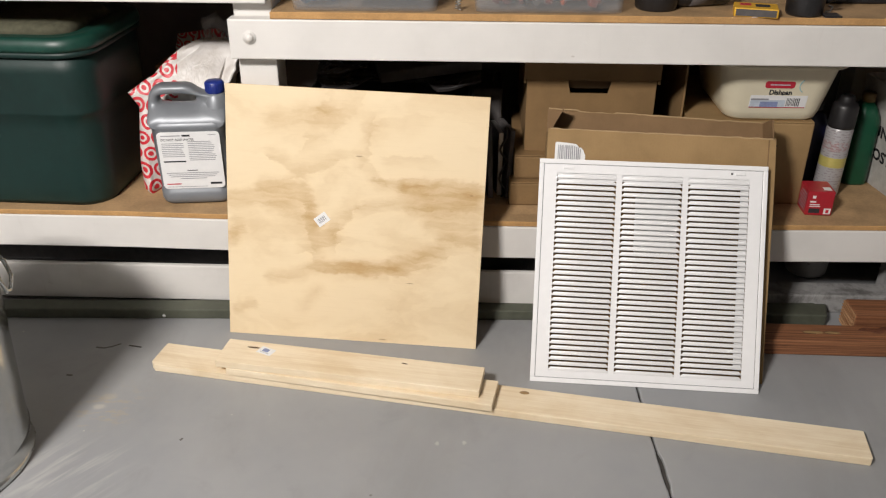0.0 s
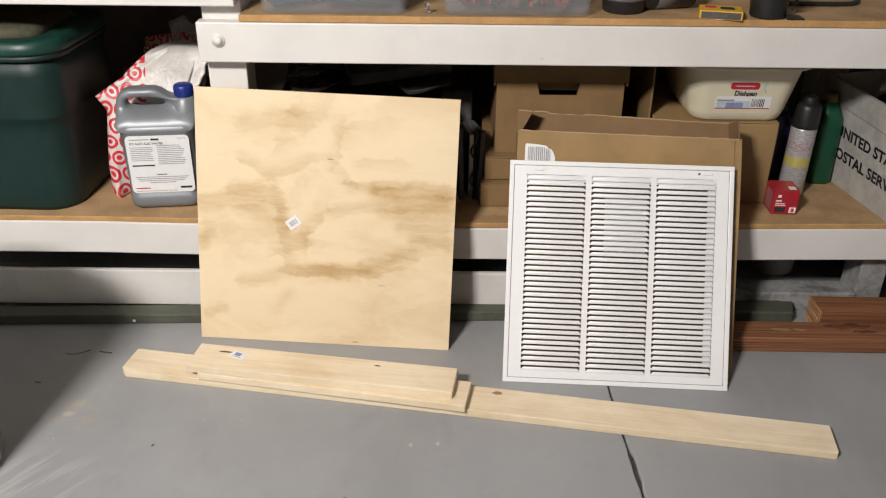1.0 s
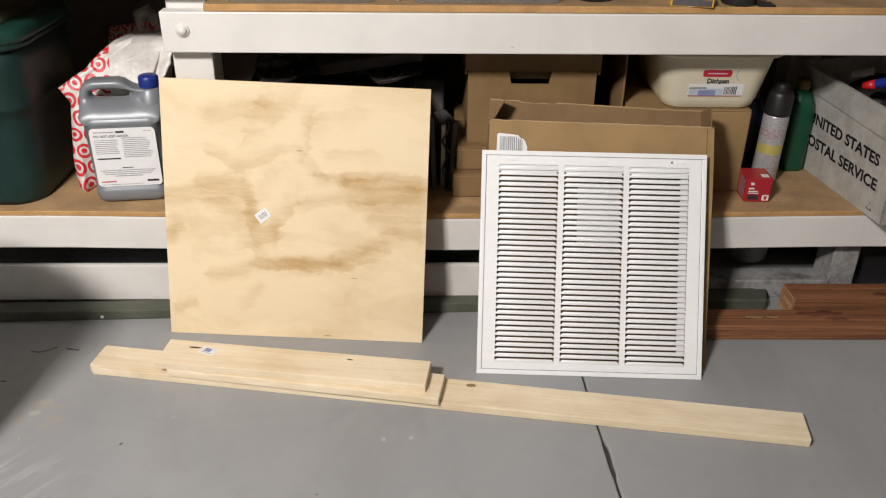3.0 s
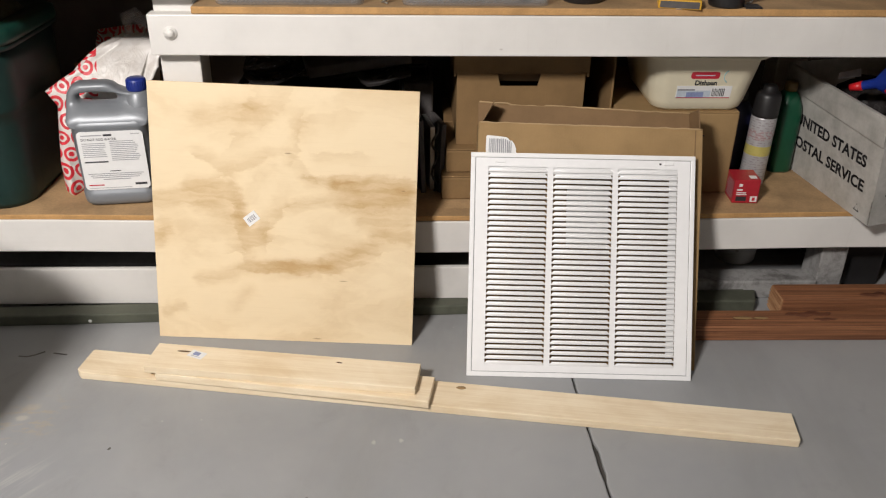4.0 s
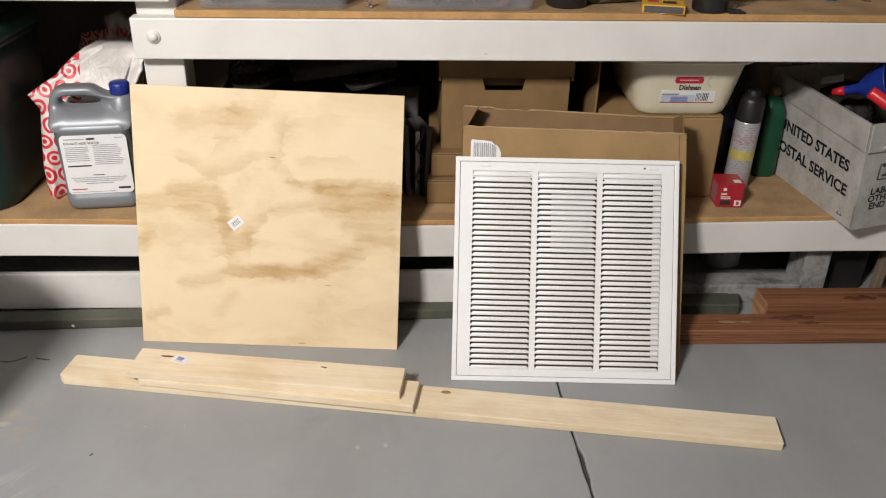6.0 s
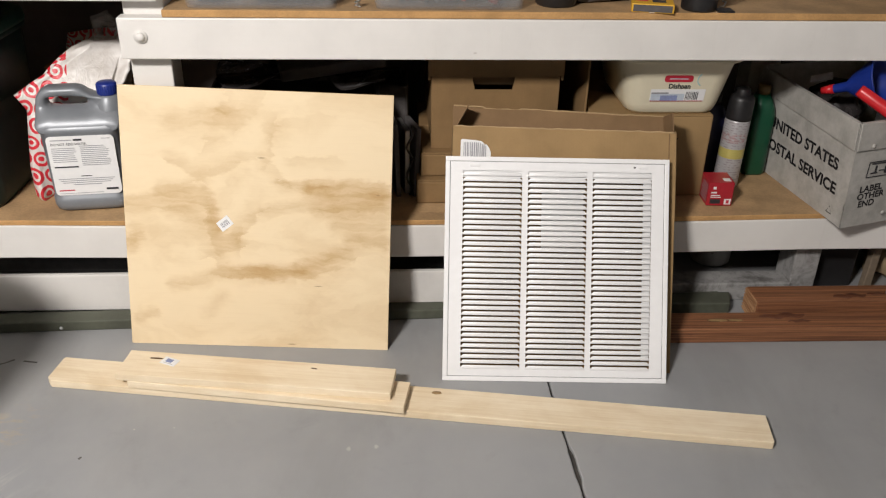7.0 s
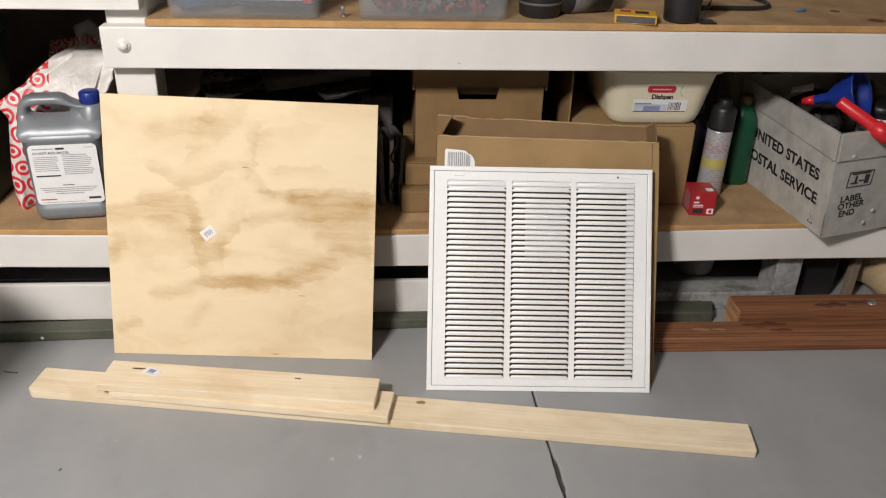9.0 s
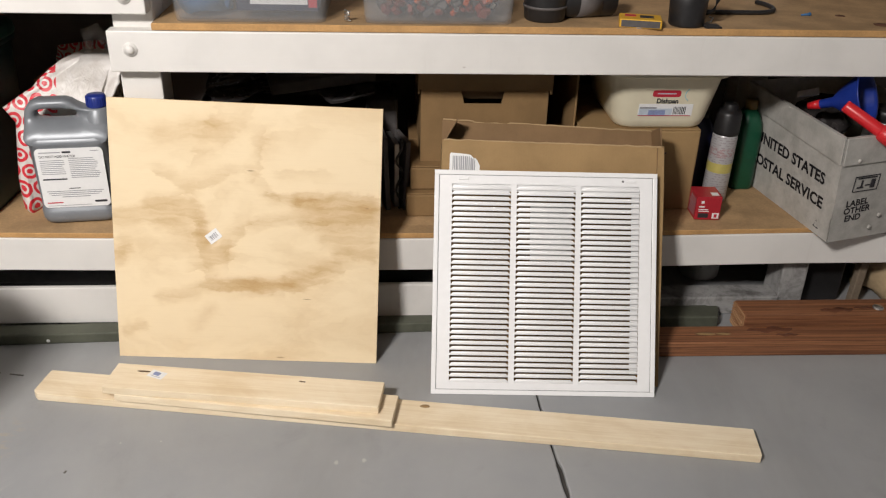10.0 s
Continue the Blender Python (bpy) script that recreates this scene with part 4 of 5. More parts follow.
# file box with a lid and hand hole, standing on a lower carton
def file_box():
    x0, x1, y0, y1, z0 = 0.728, 1.039, 0.137, 0.53, 0.3975
    w, d, h = x1 - x0, y1 - y0, 0.252
    ob = thing("file_box", pose(x0, y0, z0), "brown cardboard file box with a lid and hand hole", "box", "cardboard boxes")
    t = 0.004
    front = bmesh.new()
    # front with a hand hole: four strips round the opening
    hx0, hx1, hz0, hz1, lean = 0.098, 0.203, 0.150, 0.181, 0.007
    box(0, w, 0, t, 0, hz0, 0, 1, front)
    box(0, w, 0, t, hz1, h - 0.004, 0, 1, front)
    for side in (box(0, hx0, 0, t, hz0, hz1), box(hx1, w, 0, t, hz0, hz1)):
        for v in side.verts:
            if v.co.z < hz1 - 0.001 and 0.001 < v.co.x < w - 0.001:
                v.co.x += lean if v.co.x < w / 2 else -lean
        join(front, side)
    part("front_panel", front, M["card_dark"], ob)
    part("side_panel", box(0, t, t, d, 0, h - 0.004), M["card_dark"], ob)
    part("side_panel", box(w - t, w, t, d, 0, h - 0.004), M["card_dark"], ob)
    part("back_panel", box(t, w - t, d - t, d, 0, h - 0.004), M["card_dark"], ob)
    part("bottom_panel", box(t, w - t, t, d - t, 0, t), M["card_dark"], ob)
    flap = part("hole_flap", box(hx0 - 0.004, hx1 + 0.004, 0.0, 0.003, -0.042, 0.0), M["card_in"], ob)
    flap.matrix_basis = pose(0, t + 0.002, hz1 + 0.004, 40, 0, 0)
    lid = bmesh.new()
    box(-0.008, w + 0.008, -0.008, d + 0.008, h - 0.002, h + 0.002, 0.001, 1, lid)
    box(-0.008, w + 0.008, -0.008, -0.003, h - 0.066, h - 0.002, 0.001, 1, lid)
    box(-0.008, -0.003, -0.003, d + 0.008, h - 0.077, h - 0.002, 0, 1, lid)
    box(w + 0.003, w + 0.008, -0.003, d + 0.008, h - 0.077, h - 0.002, 0, 1, lid)
    part("lid", lid, M["card_dark"], ob)


file_box()
low = closed_carton("cardboard_box", 0.692, 1.02, 0.081, 0.50, SHELF, 0.334, "crushed low cardboard box under a file box", 0, "card_dark")
low2 = closed_carton("cardboard_box", 0.704, 1.036, 0.104, 0.50, 0.3348, 0.3970, "low brown cardboard box under a file box", 0, "card_dark")
et = closed_carton("cardboard_box", 1.122, 1.4265, 0.1150, 0.50, SHELF, 0.4905, "brown cardboard box with black printing under a dishpan", 0, "card")
lettering("printing", "ET", 0.022, pose(0.203, -0.0050, 0.145) @ UPRIGHT, M["ink"], et, 0.8, 0.02)

# upright cardboard divider between file box and dishpan
sheet = tagged(part("cardboard_sheet", noisy(subdivided(box(0, 0.26, 0, 0.005, 0, 0.372, 0.001, 1), 4), 0.003, 5), M["card_dark"]), "upright cardboard sheet between boxes", "cardboard")
sheet.matrix_world = pose(1.114, 0.150, SHELF + 0.001, 0, 0, 93)


# ---- dishpan ----
def dishpan():
    ob = thing("dishpan", pose(1.323, 0.262, 0.4912) @ Matrix.Diagonal((1.05, 1.0, 1.05, 1)), "cream plastic dishpan with a printed label on a box", "dishpan")
    t = 0.0028

    def ring(w, d, r):
        return rounded_rect(w - 0.022, d, r, 6)

    shell = loft([(ring(0.205, 0.255, 0.03), 0.006), (ring(0.219, 0.269, 0.035), 0.0), (ring(0.236, 0.286, 0.043), 0.006), (ring(0.250, 0.300, 0.047), 0.025), (ring(0.292, 0.342, 0.05), 0.132), (ring(0.296, 0.346, 0.05), 0.136),
                  (ring(0.289, 0.339, 0.048), 0.136), (ring(0.246, 0.296, 0.045), 0.027), (ring(0.225, 0.275, 0.04), 0.009)])
    part("bowl", shell, M["cream"], ob)
    rim = loft([(ring(0.294, 0.344, 0.05), 0.133), (ring(0.318, 0.368, 0.058), 0.131), (ring(0.326, 0.376, 0.06), 0.135), (ring(0.322, 0.372, 0.06), 0.141), (ring(0.294, 0.344, 0.05), 0.1405)], False, False)
    part("rim", rim, M["cream"], ob)
    # label on the sloping front
    def front(x, z):
        return pose(x, -0.150 - 0.1963 * (z - 0.025) - 0.0006, z, 11.1, 0, 0)

    lab = part("label", box(-0.064, 0.064, -0.0006, 0.0, -0.0155, 0.0155, 0, 1), M["paper"], ob, "printed white label with barcode")
    lab.matrix_basis = front(0.001, 0.0500)
    part("colour_field", box(-0.062, 0.016, -0.0009, -0.0006, -0.0135, 0.004), M["ink_pale"], lab)
    part("colour_field", box(-0.040, 0.000, -0.0012, -0.0009, -0.0135, 0.000), M["ink_blue"], lab)
    part("colour_field", box(-0.062, -0.022, -0.0014, -0.0012, 0.004, 0.008), M["ink_grey"], lab)
    rng = random.Random(4)
    x = 0.019
    while x < 0.046:
        w = 0.001 + 0.0014 * rng.random()
        part("bar", box(x, x + w, -0.0009, -0.0006, -0.011, 0.009), M["ink"], lab)
        x += w + 0.0018
    part("stripe", box(-0.063, 0.062, -0.0009, -0.0006, -0.0155, -0.0135), M["ink_red"], lab)
    mark = part("emblem", loft([[(x, -0.0006, z) for x, z in rounded_rect(0.066, 0.017, 0.0060, 6)], [(x, 0.0, z) for x, z in rounded_rect(0.066, 0.017, 0.0060, 6)]]), M["ink_red"], ob, "red oval emblem")
    mark.matrix_basis = front(-0.003, 0.0915)
    part("emblem_line", box(-0.022, 0.022, -0.0009, -0.0006, -0.0012, 0.0010), M["ink_pale"], mark)
    lettering("name_print", "Dishpan", 0.0170, front(-0.024, 0.0672) @ UPRIGHT, M["ink"], ob, 0.93, 0.03)
    arc = tube([(0.014 * math.cos(a), 0, 0.016 * math.sin(a)) for a in [radians(120 + 18 * i) for i in range(8)]], 0.0011, 6)
    sw = part("swoosh", arc, M["ink_teal"], ob, "pale blue printed curve")
    sw.matrix_basis = front(0.055, 0.089)
    return ob


dishpan()


# ---- bottles, can and small box on the lower shelf ----
def spray_can():
    ob = thing("spray_can", pose(1.519, 0.192, SHELF, 0, 1.2, 0), "grey spray can with yellow band and black cap", "spray can")
    part("can", lathe([(0, 0.002), (0.028, 0.002), (0.0315, 0.0), (0.0325, 0.004), (0.0322, 0.178), (0.030, 0.186), (0.026, 0.190), (0, 0.191)], 36), M["can_wrap"], ob)
    part("cap", lathe([(0, 0.184), (0.0322, 0.184), (0.0325, 0.190), (0.0318, 0.236), (0.027, 0.247), (0.019, 0.249), (0.018, 0.262), (0.012, 0.266), (0, 0.267)], 32), M["black"], ob, "glossy black cap")


def bottle(name, x, y, w, d, h, mat, label, cap_mat, cap_r=0.014):
    ob = thing(name, pose(x, y, SHELF), label, "bottle")
    s = lambda k, z: (rounded_rect(w * k, d * k, min(w, d) * k * 0.32, 5), z)
    neck = lambda r, z: ([(r * math.cos(radians(a)), r * math.sin(radians(a))) for a in [(i - 0.0) / 24 * 360 + 7.5 for i in range(24)]], z)
    part("body", loft([s(0.92, 0.0), s(1.0, 0.006), s(1.0, h * 0.66), s(0.9, h * 0.76), s(0.6, h * 0.86), s(0.4, h * 0.9)]), M[mat], ob)
    part("cap", lathe([(0, h * 0.9), (cap_r, h * 0.9), (cap_r * 1.02, h * 0.985), (cap_r * 0.85, h), (0, h)], 20), M[cap_mat], ob)
    return ob


spray_can()
bottle("plastic_bottle", 1.620, 0.286, 0.066, 0.085, 0.245, "green_bottle", "green plastic oil bottle with a dark cap", "amber", 0.017)
bottle("plastic_bottle", 1.483, 0.262, 0.075, 0.06, 0.225, "navy", "dark navy plastic bottle behind a spray can", "black", 0.016)


def red_box():
    ob = thing("small_carton", pose(1.423, 0.056, SHELF, 0, 0, -3), "small red printed carton on the shelf", "carton")
    W, D, H = 0.064, 0.068, 0.063
    part("carton_body", box(0, W, 0, D, 0, H, 0.0012, 2), M["red_card"], ob)
    for i in range(6):
        part("side_print", box(-0.0006, -0.0001, 0.008, D - 0.012 - 0.004 * (i % 3), 0.010 + 0.008 * i, 0.0125 + 0.008 * i), M["ink_grey"], ob, "grey printed line")
    part("mark", box(0.044, 0.061, -0.0006, -0.0001, 0.004, 0.019, 0.0001, 1), M["paper"], ob)
    part("mark", box(0.049, 0.056, -0.001, -0.0006, 0.007, 0.016), M["ink_red"], ob)
    for x0, x1, z0, z1 in ((0.012, 0.020, 0.045, 0.052), (0.008, 0.022, 0.034, 0.038), (0.008, 0.032, 0.027, 0.0295), (0.008, 0.034, 0.0225, 0.0245)):
        part("print_line", box(x0, x1, -0.0006, -0.0001, z0, z1), M["paper"], ob)
    part("print_block", box(0.008, 0.034, -0.0006, -0.0001, 0.006, 0.018), M["ink"], ob)
    part("mark", box(0.040, 0.058, 0.010, 0.028, H + 0.0001, H + 0.0006), M["paper"], ob)
    return ob


red_box()


# ---- mail tub ----
def mail_tub():
    ob = thing("mail_tub", pose(0, 0, SHELF), "grey-white corrugated plastic mail tub with black lettering, overhanging the shelf", "tub")
    A, B = Vector((1.709, -0.078, 0)), Vector((1.650, 0.345, 0))
    C = A + Vector((0.280, 0.085, 0))
    D = B + Vector((0.280, 0.085, 0))
    H = 0.272
    At, Bt = Vector((1.686, -0.092, H)), Vector((1.642, 0.365, H))
    Ct = At + Vector((0.325, 0.092, 0))
    Dt = Bt + Vector((0.335, 0.092, 0))
    t = 0.005

    def wall(name, p, q, pt, qt, inward):
        bm = bmesh.new()
        n = 6
        rows = []
        for off in (Vector((0, 0, 0)), inward * t):
            rows.append([[bm.verts.new(p.lerp(q, i / n).lerp(pt.lerp(qt, i / n), k / 4) + off) for i in range(n + 1)] for k in range(5)])
        for g in rows:
            for k in range(4):
                for i in range(n):
                    bm.faces.new((g[k][i], g[k][i + 1], g[k + 1][i + 1], g[k + 1][i]))
        for k in range(4):
            for i in (0, n):
                bm.faces.new((rows[0][k][i], rows[1][k][i], rows[1][k + 1][i], rows[0][k + 1][i]))
        for i in range(n):
            for k in (0, 4):
                bm.faces.new((rows[0][k][i], rows[0][k][i + 1], rows[1][k][i + 1], rows[1][k][i]))
        return part(name, bm, M["tub"], ob)

    mid = (A + B + C + D) / 4
    inn = lambda a, b: ((mid - (a + b) / 2) * Vector((1, 1, 0))).normalized()
    side = wall("side_panel", B, A, Bt, At, inn(A, B))
    end = wall("end_panel", A, C, At, Ct, inn(A, C))
    wall("side_panel", C, D, Ct, Dt, inn(C, D))
    wall("end_panel", D, B, Dt, Bt, inn(D, B))
    base = loft([[A.lerp(mid, 0.01), C.lerp(mid, 0.01), D.lerp(mid, 0.01), B.lerp(mid, 0.01)], [p.lerp(mid, 0.01) + Vector((0, 0, 0.004)) for p in (A, C, D, B)]], smooth=False)
    part("base_panel", base, M["tub"], ob)

    def band(name, pt, qt, p, q, drop, out, drop_far=None):
        """The folded-over rim along one wall."""
        bm = bmesh.new()
        o = out * 0.006
        a, b = pt + o, qt + o
        c, d = pt.lerp(p, drop_far or drop) + o, qt.lerp(q, drop) + o
        bot = [c, d, b, a]
        inner = [v - out * 0.0045 for v in bot]
        vs = [bm.verts.new(v) for v in bot] + [bm.verts.new(v) for v in inner]
        for f in ((0, 1, 2, 3), (7, 6, 5, 4), (0, 4, 5, 1), (1, 5, 6, 2), (2, 6, 7, 3), (3, 7, 4, 0)):
            bm.faces.new([vs[i] for i in f])
        bmesh.ops.bevel(bm, geom=bm.edges[:], offset=0.0015, segments=2, profile=0.5, affect="EDGES")
        return part(name, bm, M["tub"], ob)

    band("rim_band", Bt, At, B, A, 0.25, -inn(A, B), 0.22)
    band("rim_band", At, Ct, A, C, 0.25, -inn(A, C))
    # rivets on the end
    e = frame_of(A, C - A, At - A)
    for u, v in ((0.024, 0.214), (0.115, 0.030), (0.135, 0.060)):
        part("rivet", lathe([(0, 0), (0.006, 0), (0.0045, 0.003), (0, 0.004)], 14, m=e @ pose(u, -0.006, v, 90, 0, 0)), M["tub"], ob)
    # lettering on the long side
    s = frame_of(B, A - B, Bt - B)
    out_side, out_end = -inn(A, B), -inn(A, C)
    long_u, long_v = (A - B).length, (Bt - B).length
    end_u, end_v = (C - A).length, (At - A).length
    on_side = lambda u0, v0: lambda u, v: B.lerp(A, (u0 + u) / long_u).lerp(Bt.lerp(At, (u0 + u) / long_u), (v0 + v) / long_v) + out_side * 0.0012
    on_end = lambda u0, v0: lambda u, v: A.lerp(C, (u0 + u) / end_u).lerp(At.lerp(Ct, (u0 + u) / end_u), (v0 + v) / end_v) + out_end * 0.0012
    on_wall("lettering", "UNITED STATES", 0.0405, on_side(0.068, 0.134), M["ink"], side, 1.07, 0.031)
    on_wall("lettering", "POSTAL SERVICE", 0.0405, on_side(0.056, 0.073), M["ink"], side, 1.09, 0.031)
    # recycling triangle
    tri = tube([(0.374 + 0.011 * math.cos(radians(90 + 120 * i)), -0.001, 0.024 + 0.012 * math.sin(radians(90 + 120 * i))) for i in range(3)], 0.0022, 6, closed=True)
    tri.transform(s)
    part("triangle_mark", tri, M["ink"], side)
    on_wall("lettering", "LABEL", 0.0235, on_end(0.034, 0.092), M["ink"], end, 1.0, 0.026, 3)
    on_wall("lettering", "OTHER", 0.0235, on_end(0.031, 0.072), M["ink"], end, 1.0, 0.026, 3)
    on_wall("lettering", "END", 0.0235, on_end(0.038, 0.052), M["ink"], end, 1.0, 0.026, 3)
    # pictogram: a frame with plain shapes
    for x0, x1, z0, z1 in ((0.040, 0.122, 0.165, 0.167), (0.040, 0.122, 0.127, 0.1285), (0.040, 0.0415, 0.1285, 0.165), (0.1205, 0.122, 0.1285, 0.165), (0.052, 0.074, 0.136, 0.139), (0.064, 0.069, 0.139, 0.156), (0.078, 0.094, 0.141, 0.1435), (0.096, 0.110, 0.134, 0.156), (0.050, 0.112, 0.1600, 0.1625)):
        bm = box(x0 * 0.92 - 0.006, x1 * 0.92 - 0.006, -0.0036, -0.0026, z0 + 0.004, z1 + 0.004)
        bm.transform(e)
        part("pictogram_bar", bm, M["ink"], end)
    return ob


mail_tub()


def funnel():
    """Mouth towards the room, spout back and aside."""
    d = Vector((0.62, -0.62, 0.36)).normalized()
    m = d.to_track_quat("Z", "Y").to_matrix().to_4x4()
    m.translation = Vector((1.785, 0.040, 0.600))
    ob = thing("funnel", m, "blue plastic funnel with red tip lying in the mail tub", "funnel")
    part("cone", lathe([(0.010, -0.115), (0.013, -0.076), (0.028, -0.058), (0.061, -0.004), (0.063, 0.0), (0.067, 0.0), (0.067, 0.004), (0.061, 0.003), (0.058, -0.004), (0.025, -0.057), (0.010, -0.076), (0.008, -0.115)], 48), M["funnel"], ob)
    part("tip", lathe([(0, -0.138), (0.0085, -0.138), (0.012, -0.108), (0, -0.108)], 18), M["red_plastic"], ob, "red tip")
    return ob


funnel()


def red_tube():
    a, b = Vector((1.702, -0.020, 0.598)), Vector((1.800, -0.086, 0.536))
    d = (b - a)
    m = d.to_track_quat("Z", "Y").to_matrix().to_4x4()
    m.translation = a
    L = d.length
    ob = thing("plastic_tube", m, "red plastic pump tube resting on the tub rim", "tube")
    part("barrel", lathe([(0, 0.0), (0.0125, 0.0), (0.0140, 0.004), (0.0152, L * 0.72), (0.0152, L * 0.74), (0, L * 0.74)], 26), M["red_plastic"], ob)
    part("socket", lathe([(0.0154, L * 0.72), (0.0195, L * 0.74), (0.0215, L + 0.005), (0.0170, L + 0.006), (0.0160, L * 0.8), (0, L * 0.8)], 26), M["red_plastic"], ob, "flared red socket")
    return ob


red_tube()
glint = tagged(part("film_scrap", noisy(subdivided(box(-0.030, 0.030, -0.010, 0.010, 0, 0.003, 0.001, 1), 5), 0.012, 40, 6), M["glint_film"]), "shiny clear film scrap in the mail tub", "plastic film")
glint.matrix_world = pose(1.715, 0.185, 0.565, 38, 0, 10)
# other things in the tub
bag = tagged(part("plastic_wrap", noisy(lathe([(0, -0.05), (0.05, -0.045), (0.07, 0.0), (0.06, 0.04), (0.03, 0.06), (0, 0.065)], 32), 0.035, 22), M["black_film"]), "crumpled dark shiny plastic in the tub", "plastic wrap")
bag.matrix_world = pose(1.80, 0.25, 0.47)
jar = thing("white_jar", pose(1.90, 0.12, SHELF + 0.01), "white plastic jar in the mail tub", "jar")
part("body", lathe([(0, 0), (0.045, 0), (0.048, 0.004), (0.048, 0.22), (0.04, 0.235), (0, 0.235)], 32), M["enamel"], jar)
part("lid", lathe([(0, 0.236), (0.042, 0.236), (0.042, 0.262), (0.038, 0.266), (0, 0.266)], 32), M["black"], jar)
block = tagged(part("grey_case", box(-0.05, 0.05, -0.09, 0.09, 0, 0.20, 0.012, 3), M["dark"]), "dark grey plastic case in the tub", "case")
block.matrix_world = pose(1.755, 0.07, SHELF + 0.006, 0, 0, 8)


# ---- jug, bag and tote ----
def jug():
    ob = thing("coolant_jug", pose(-0.101, 0.110, SHELF, 0, 0, 7) @ Matrix.Diagonal((1.06, 1.06, 1.06, 1)), "grey plastic gallon jug with white label and blue cap", "jug")
    W, D = 0.178, 0.112

    def s(w, d, z, r=0.030, dx=0.0):
        return ([(x + dx, y) for x, y in rounded_rect(w, d, r, 6)], z)

    body = loft([s(W - 0.024, D - 0.024, 0.0), s(W - 0.006, D - 0.008, 0.004), s(W, D, 0.014), s(W, D, 0.034), s(W - 0.005, D - 0.006, 0.037), s(W - 0.005, D - 0.006, 0.184), s(W, D, 0.188), s(W, D - 0.002, 0.196), s(W - 0.006, D - 0.014, 0.206), s(W - 0.02, D - 0.04, 0.214)])
    for v in body.verts:
        v.co.x *= 0.93 + 0.07 * min(1, v.co.z / 0.2)
    part("body", body, M["jug"], ob)
    # blown upper part with the grip slot through it: rings from the slot to the outline, puffed out between
    mid = Vector((-0.021, 0.247))
    outline = [(-0.080, 0.188), (-0.0885, 0.205), (-0.0885, 0.240), (-0.084, 0.260), (-0.073, 0.274), (-0.058, 0.2805), (0.000, 0.281), (0.013, 0.277), (0.028, 0.265), (0.041, 0.2585), (0.086, 0.2565), (0.0885, 0.240), (0.088, 0.205), (0.080, 0.188)]
    slot = [(x + mid.x, z + mid.y) for x, z in rounded_rect(0.082, 0.021, 0.009, 4)]

    def reach(loop, a):
        """Distance from the slot's centre to a loop along the angle a."""
        d = Vector((math.cos(a), math.sin(a)))
        best = 0.0
        for i in range(len(loop)):
            p, q = Vector(loop[i]) - mid, Vector(loop[(i + 1) % len(loop)]) - mid
            e = q - p
            den = d.x * e.y - d.y * e.x
            if abs(den) > 1e-12:
                t, u = (p.x * e.y - p.y * e.x) / den, (p.x * d.y - p.y * d.x) / den
                if t > 0 and -1e-6 <= u <= 1 + 1e-6:
                    best = max(best, t)
        return best

    top = bmesh.new()
    n = 72
    rings = []
    for share, puff in ((0.0, 0.18), (0.10, 0.62), (0.30, 0.95), (0.60, 1.0), (0.85, 0.90), (0.96, 0.62), (1.0, 0.25)):
        for sign in (-1, 1):
            ring = []
            for i in range(n):
                a = 2 * math.pi * (i + 0.5) / n
                near, far = reach(slot, a), reach(outline, a)
                k = near + (far - near) * share
                x, z = mid.x + k * math.cos(a), mid.y + k * math.sin(a)
                f = min(1.0, max(0.0, (0.243 - z) / 0.042))
                half = 0.023 + 0.030 * f * f * (3 - 2 * f)
                swell = puff + (1 - puff) * f if share > 0.2 else puff
                ring.append(top.verts.new((x, sign * half * swell, z)))
            rings.append(ring)
    order = rings[0::2][::-1] + rings[1::2]
    for a, b in list(zip(order, order[1:])) + [(order[-1], order[0])]:
        for i in range(n):
            top.faces.new((a[i], a[(i + 1) % n], b[(i + 1) % n], b[i])).smooth = True
    part("handle", top, M["jug"], ob)
    part("neck", lathe([(0.034, 0.226), (0.030, 0.243), (0.024, 0.254), (0.0215, 0.258), (0, 0.258)], 30, m=pose(0.064, 0, 0)), M["jug"], ob)
    cap = lathe([(0, 0.258), (0.0205, 0.258), (0.0215, 0.261), (0.0210, 0.282), (0.0185, 0.2845), (0, 0.2845)], 36, m=pose(0.064, 0, 0))
    screw_cap = part("cap", cap, M["cap_blue"], ob, "ribbed blue screw cap")
    for i in range(24):
        a = radians(i * 15)
        part("cap_rib", box(-0.0009, 0.0009, 0.0, 0.0012, 0.262, 0.280), M["cap_blue"], screw_cap).matrix_basis = pose(0.064 + 0.0208 * math.cos(a), 0.0208 * math.sin(a), 0, 0, 0, math.degrees(a) - 90)
    # label, on the front, with plain lines of print
    y = -(D - 0.006) / 2
    lab = part("label", loft([[(x, y - 0.0012, z + 0.1115) for x, z in rounded_rect(0.142, 0.140, 0.010, 5)], [(x, y + 0.0005, z + 0.1115) for x, z in rounded_rect(0.142, 0.140, 0.010, 5)]], smooth=False), M["paper"], ob, "white printed label")
    rng = random.Random(8)

    def line(x0, x1, z, h, mat):
        part("print_line", box(x0, x1, y - 0.0016, y - 0.0012, z, z + h), M[mat], lab)

    line(-0.062, -0.018, 0.1715, 0.0022, "ink_grey")
    line(-0.014, 0.004, 0.1705, 0.0045, "ink")
    line(0.045, 0.063, 0.1735, 0.0014, "ink_grey")
    lettering("warning_print", "DO NOT ADD WATER", 0.0078, pose(-0.063, y - 0.0015, 0.1605) @ UPRIGHT, M["ink"], lab, 0.95)
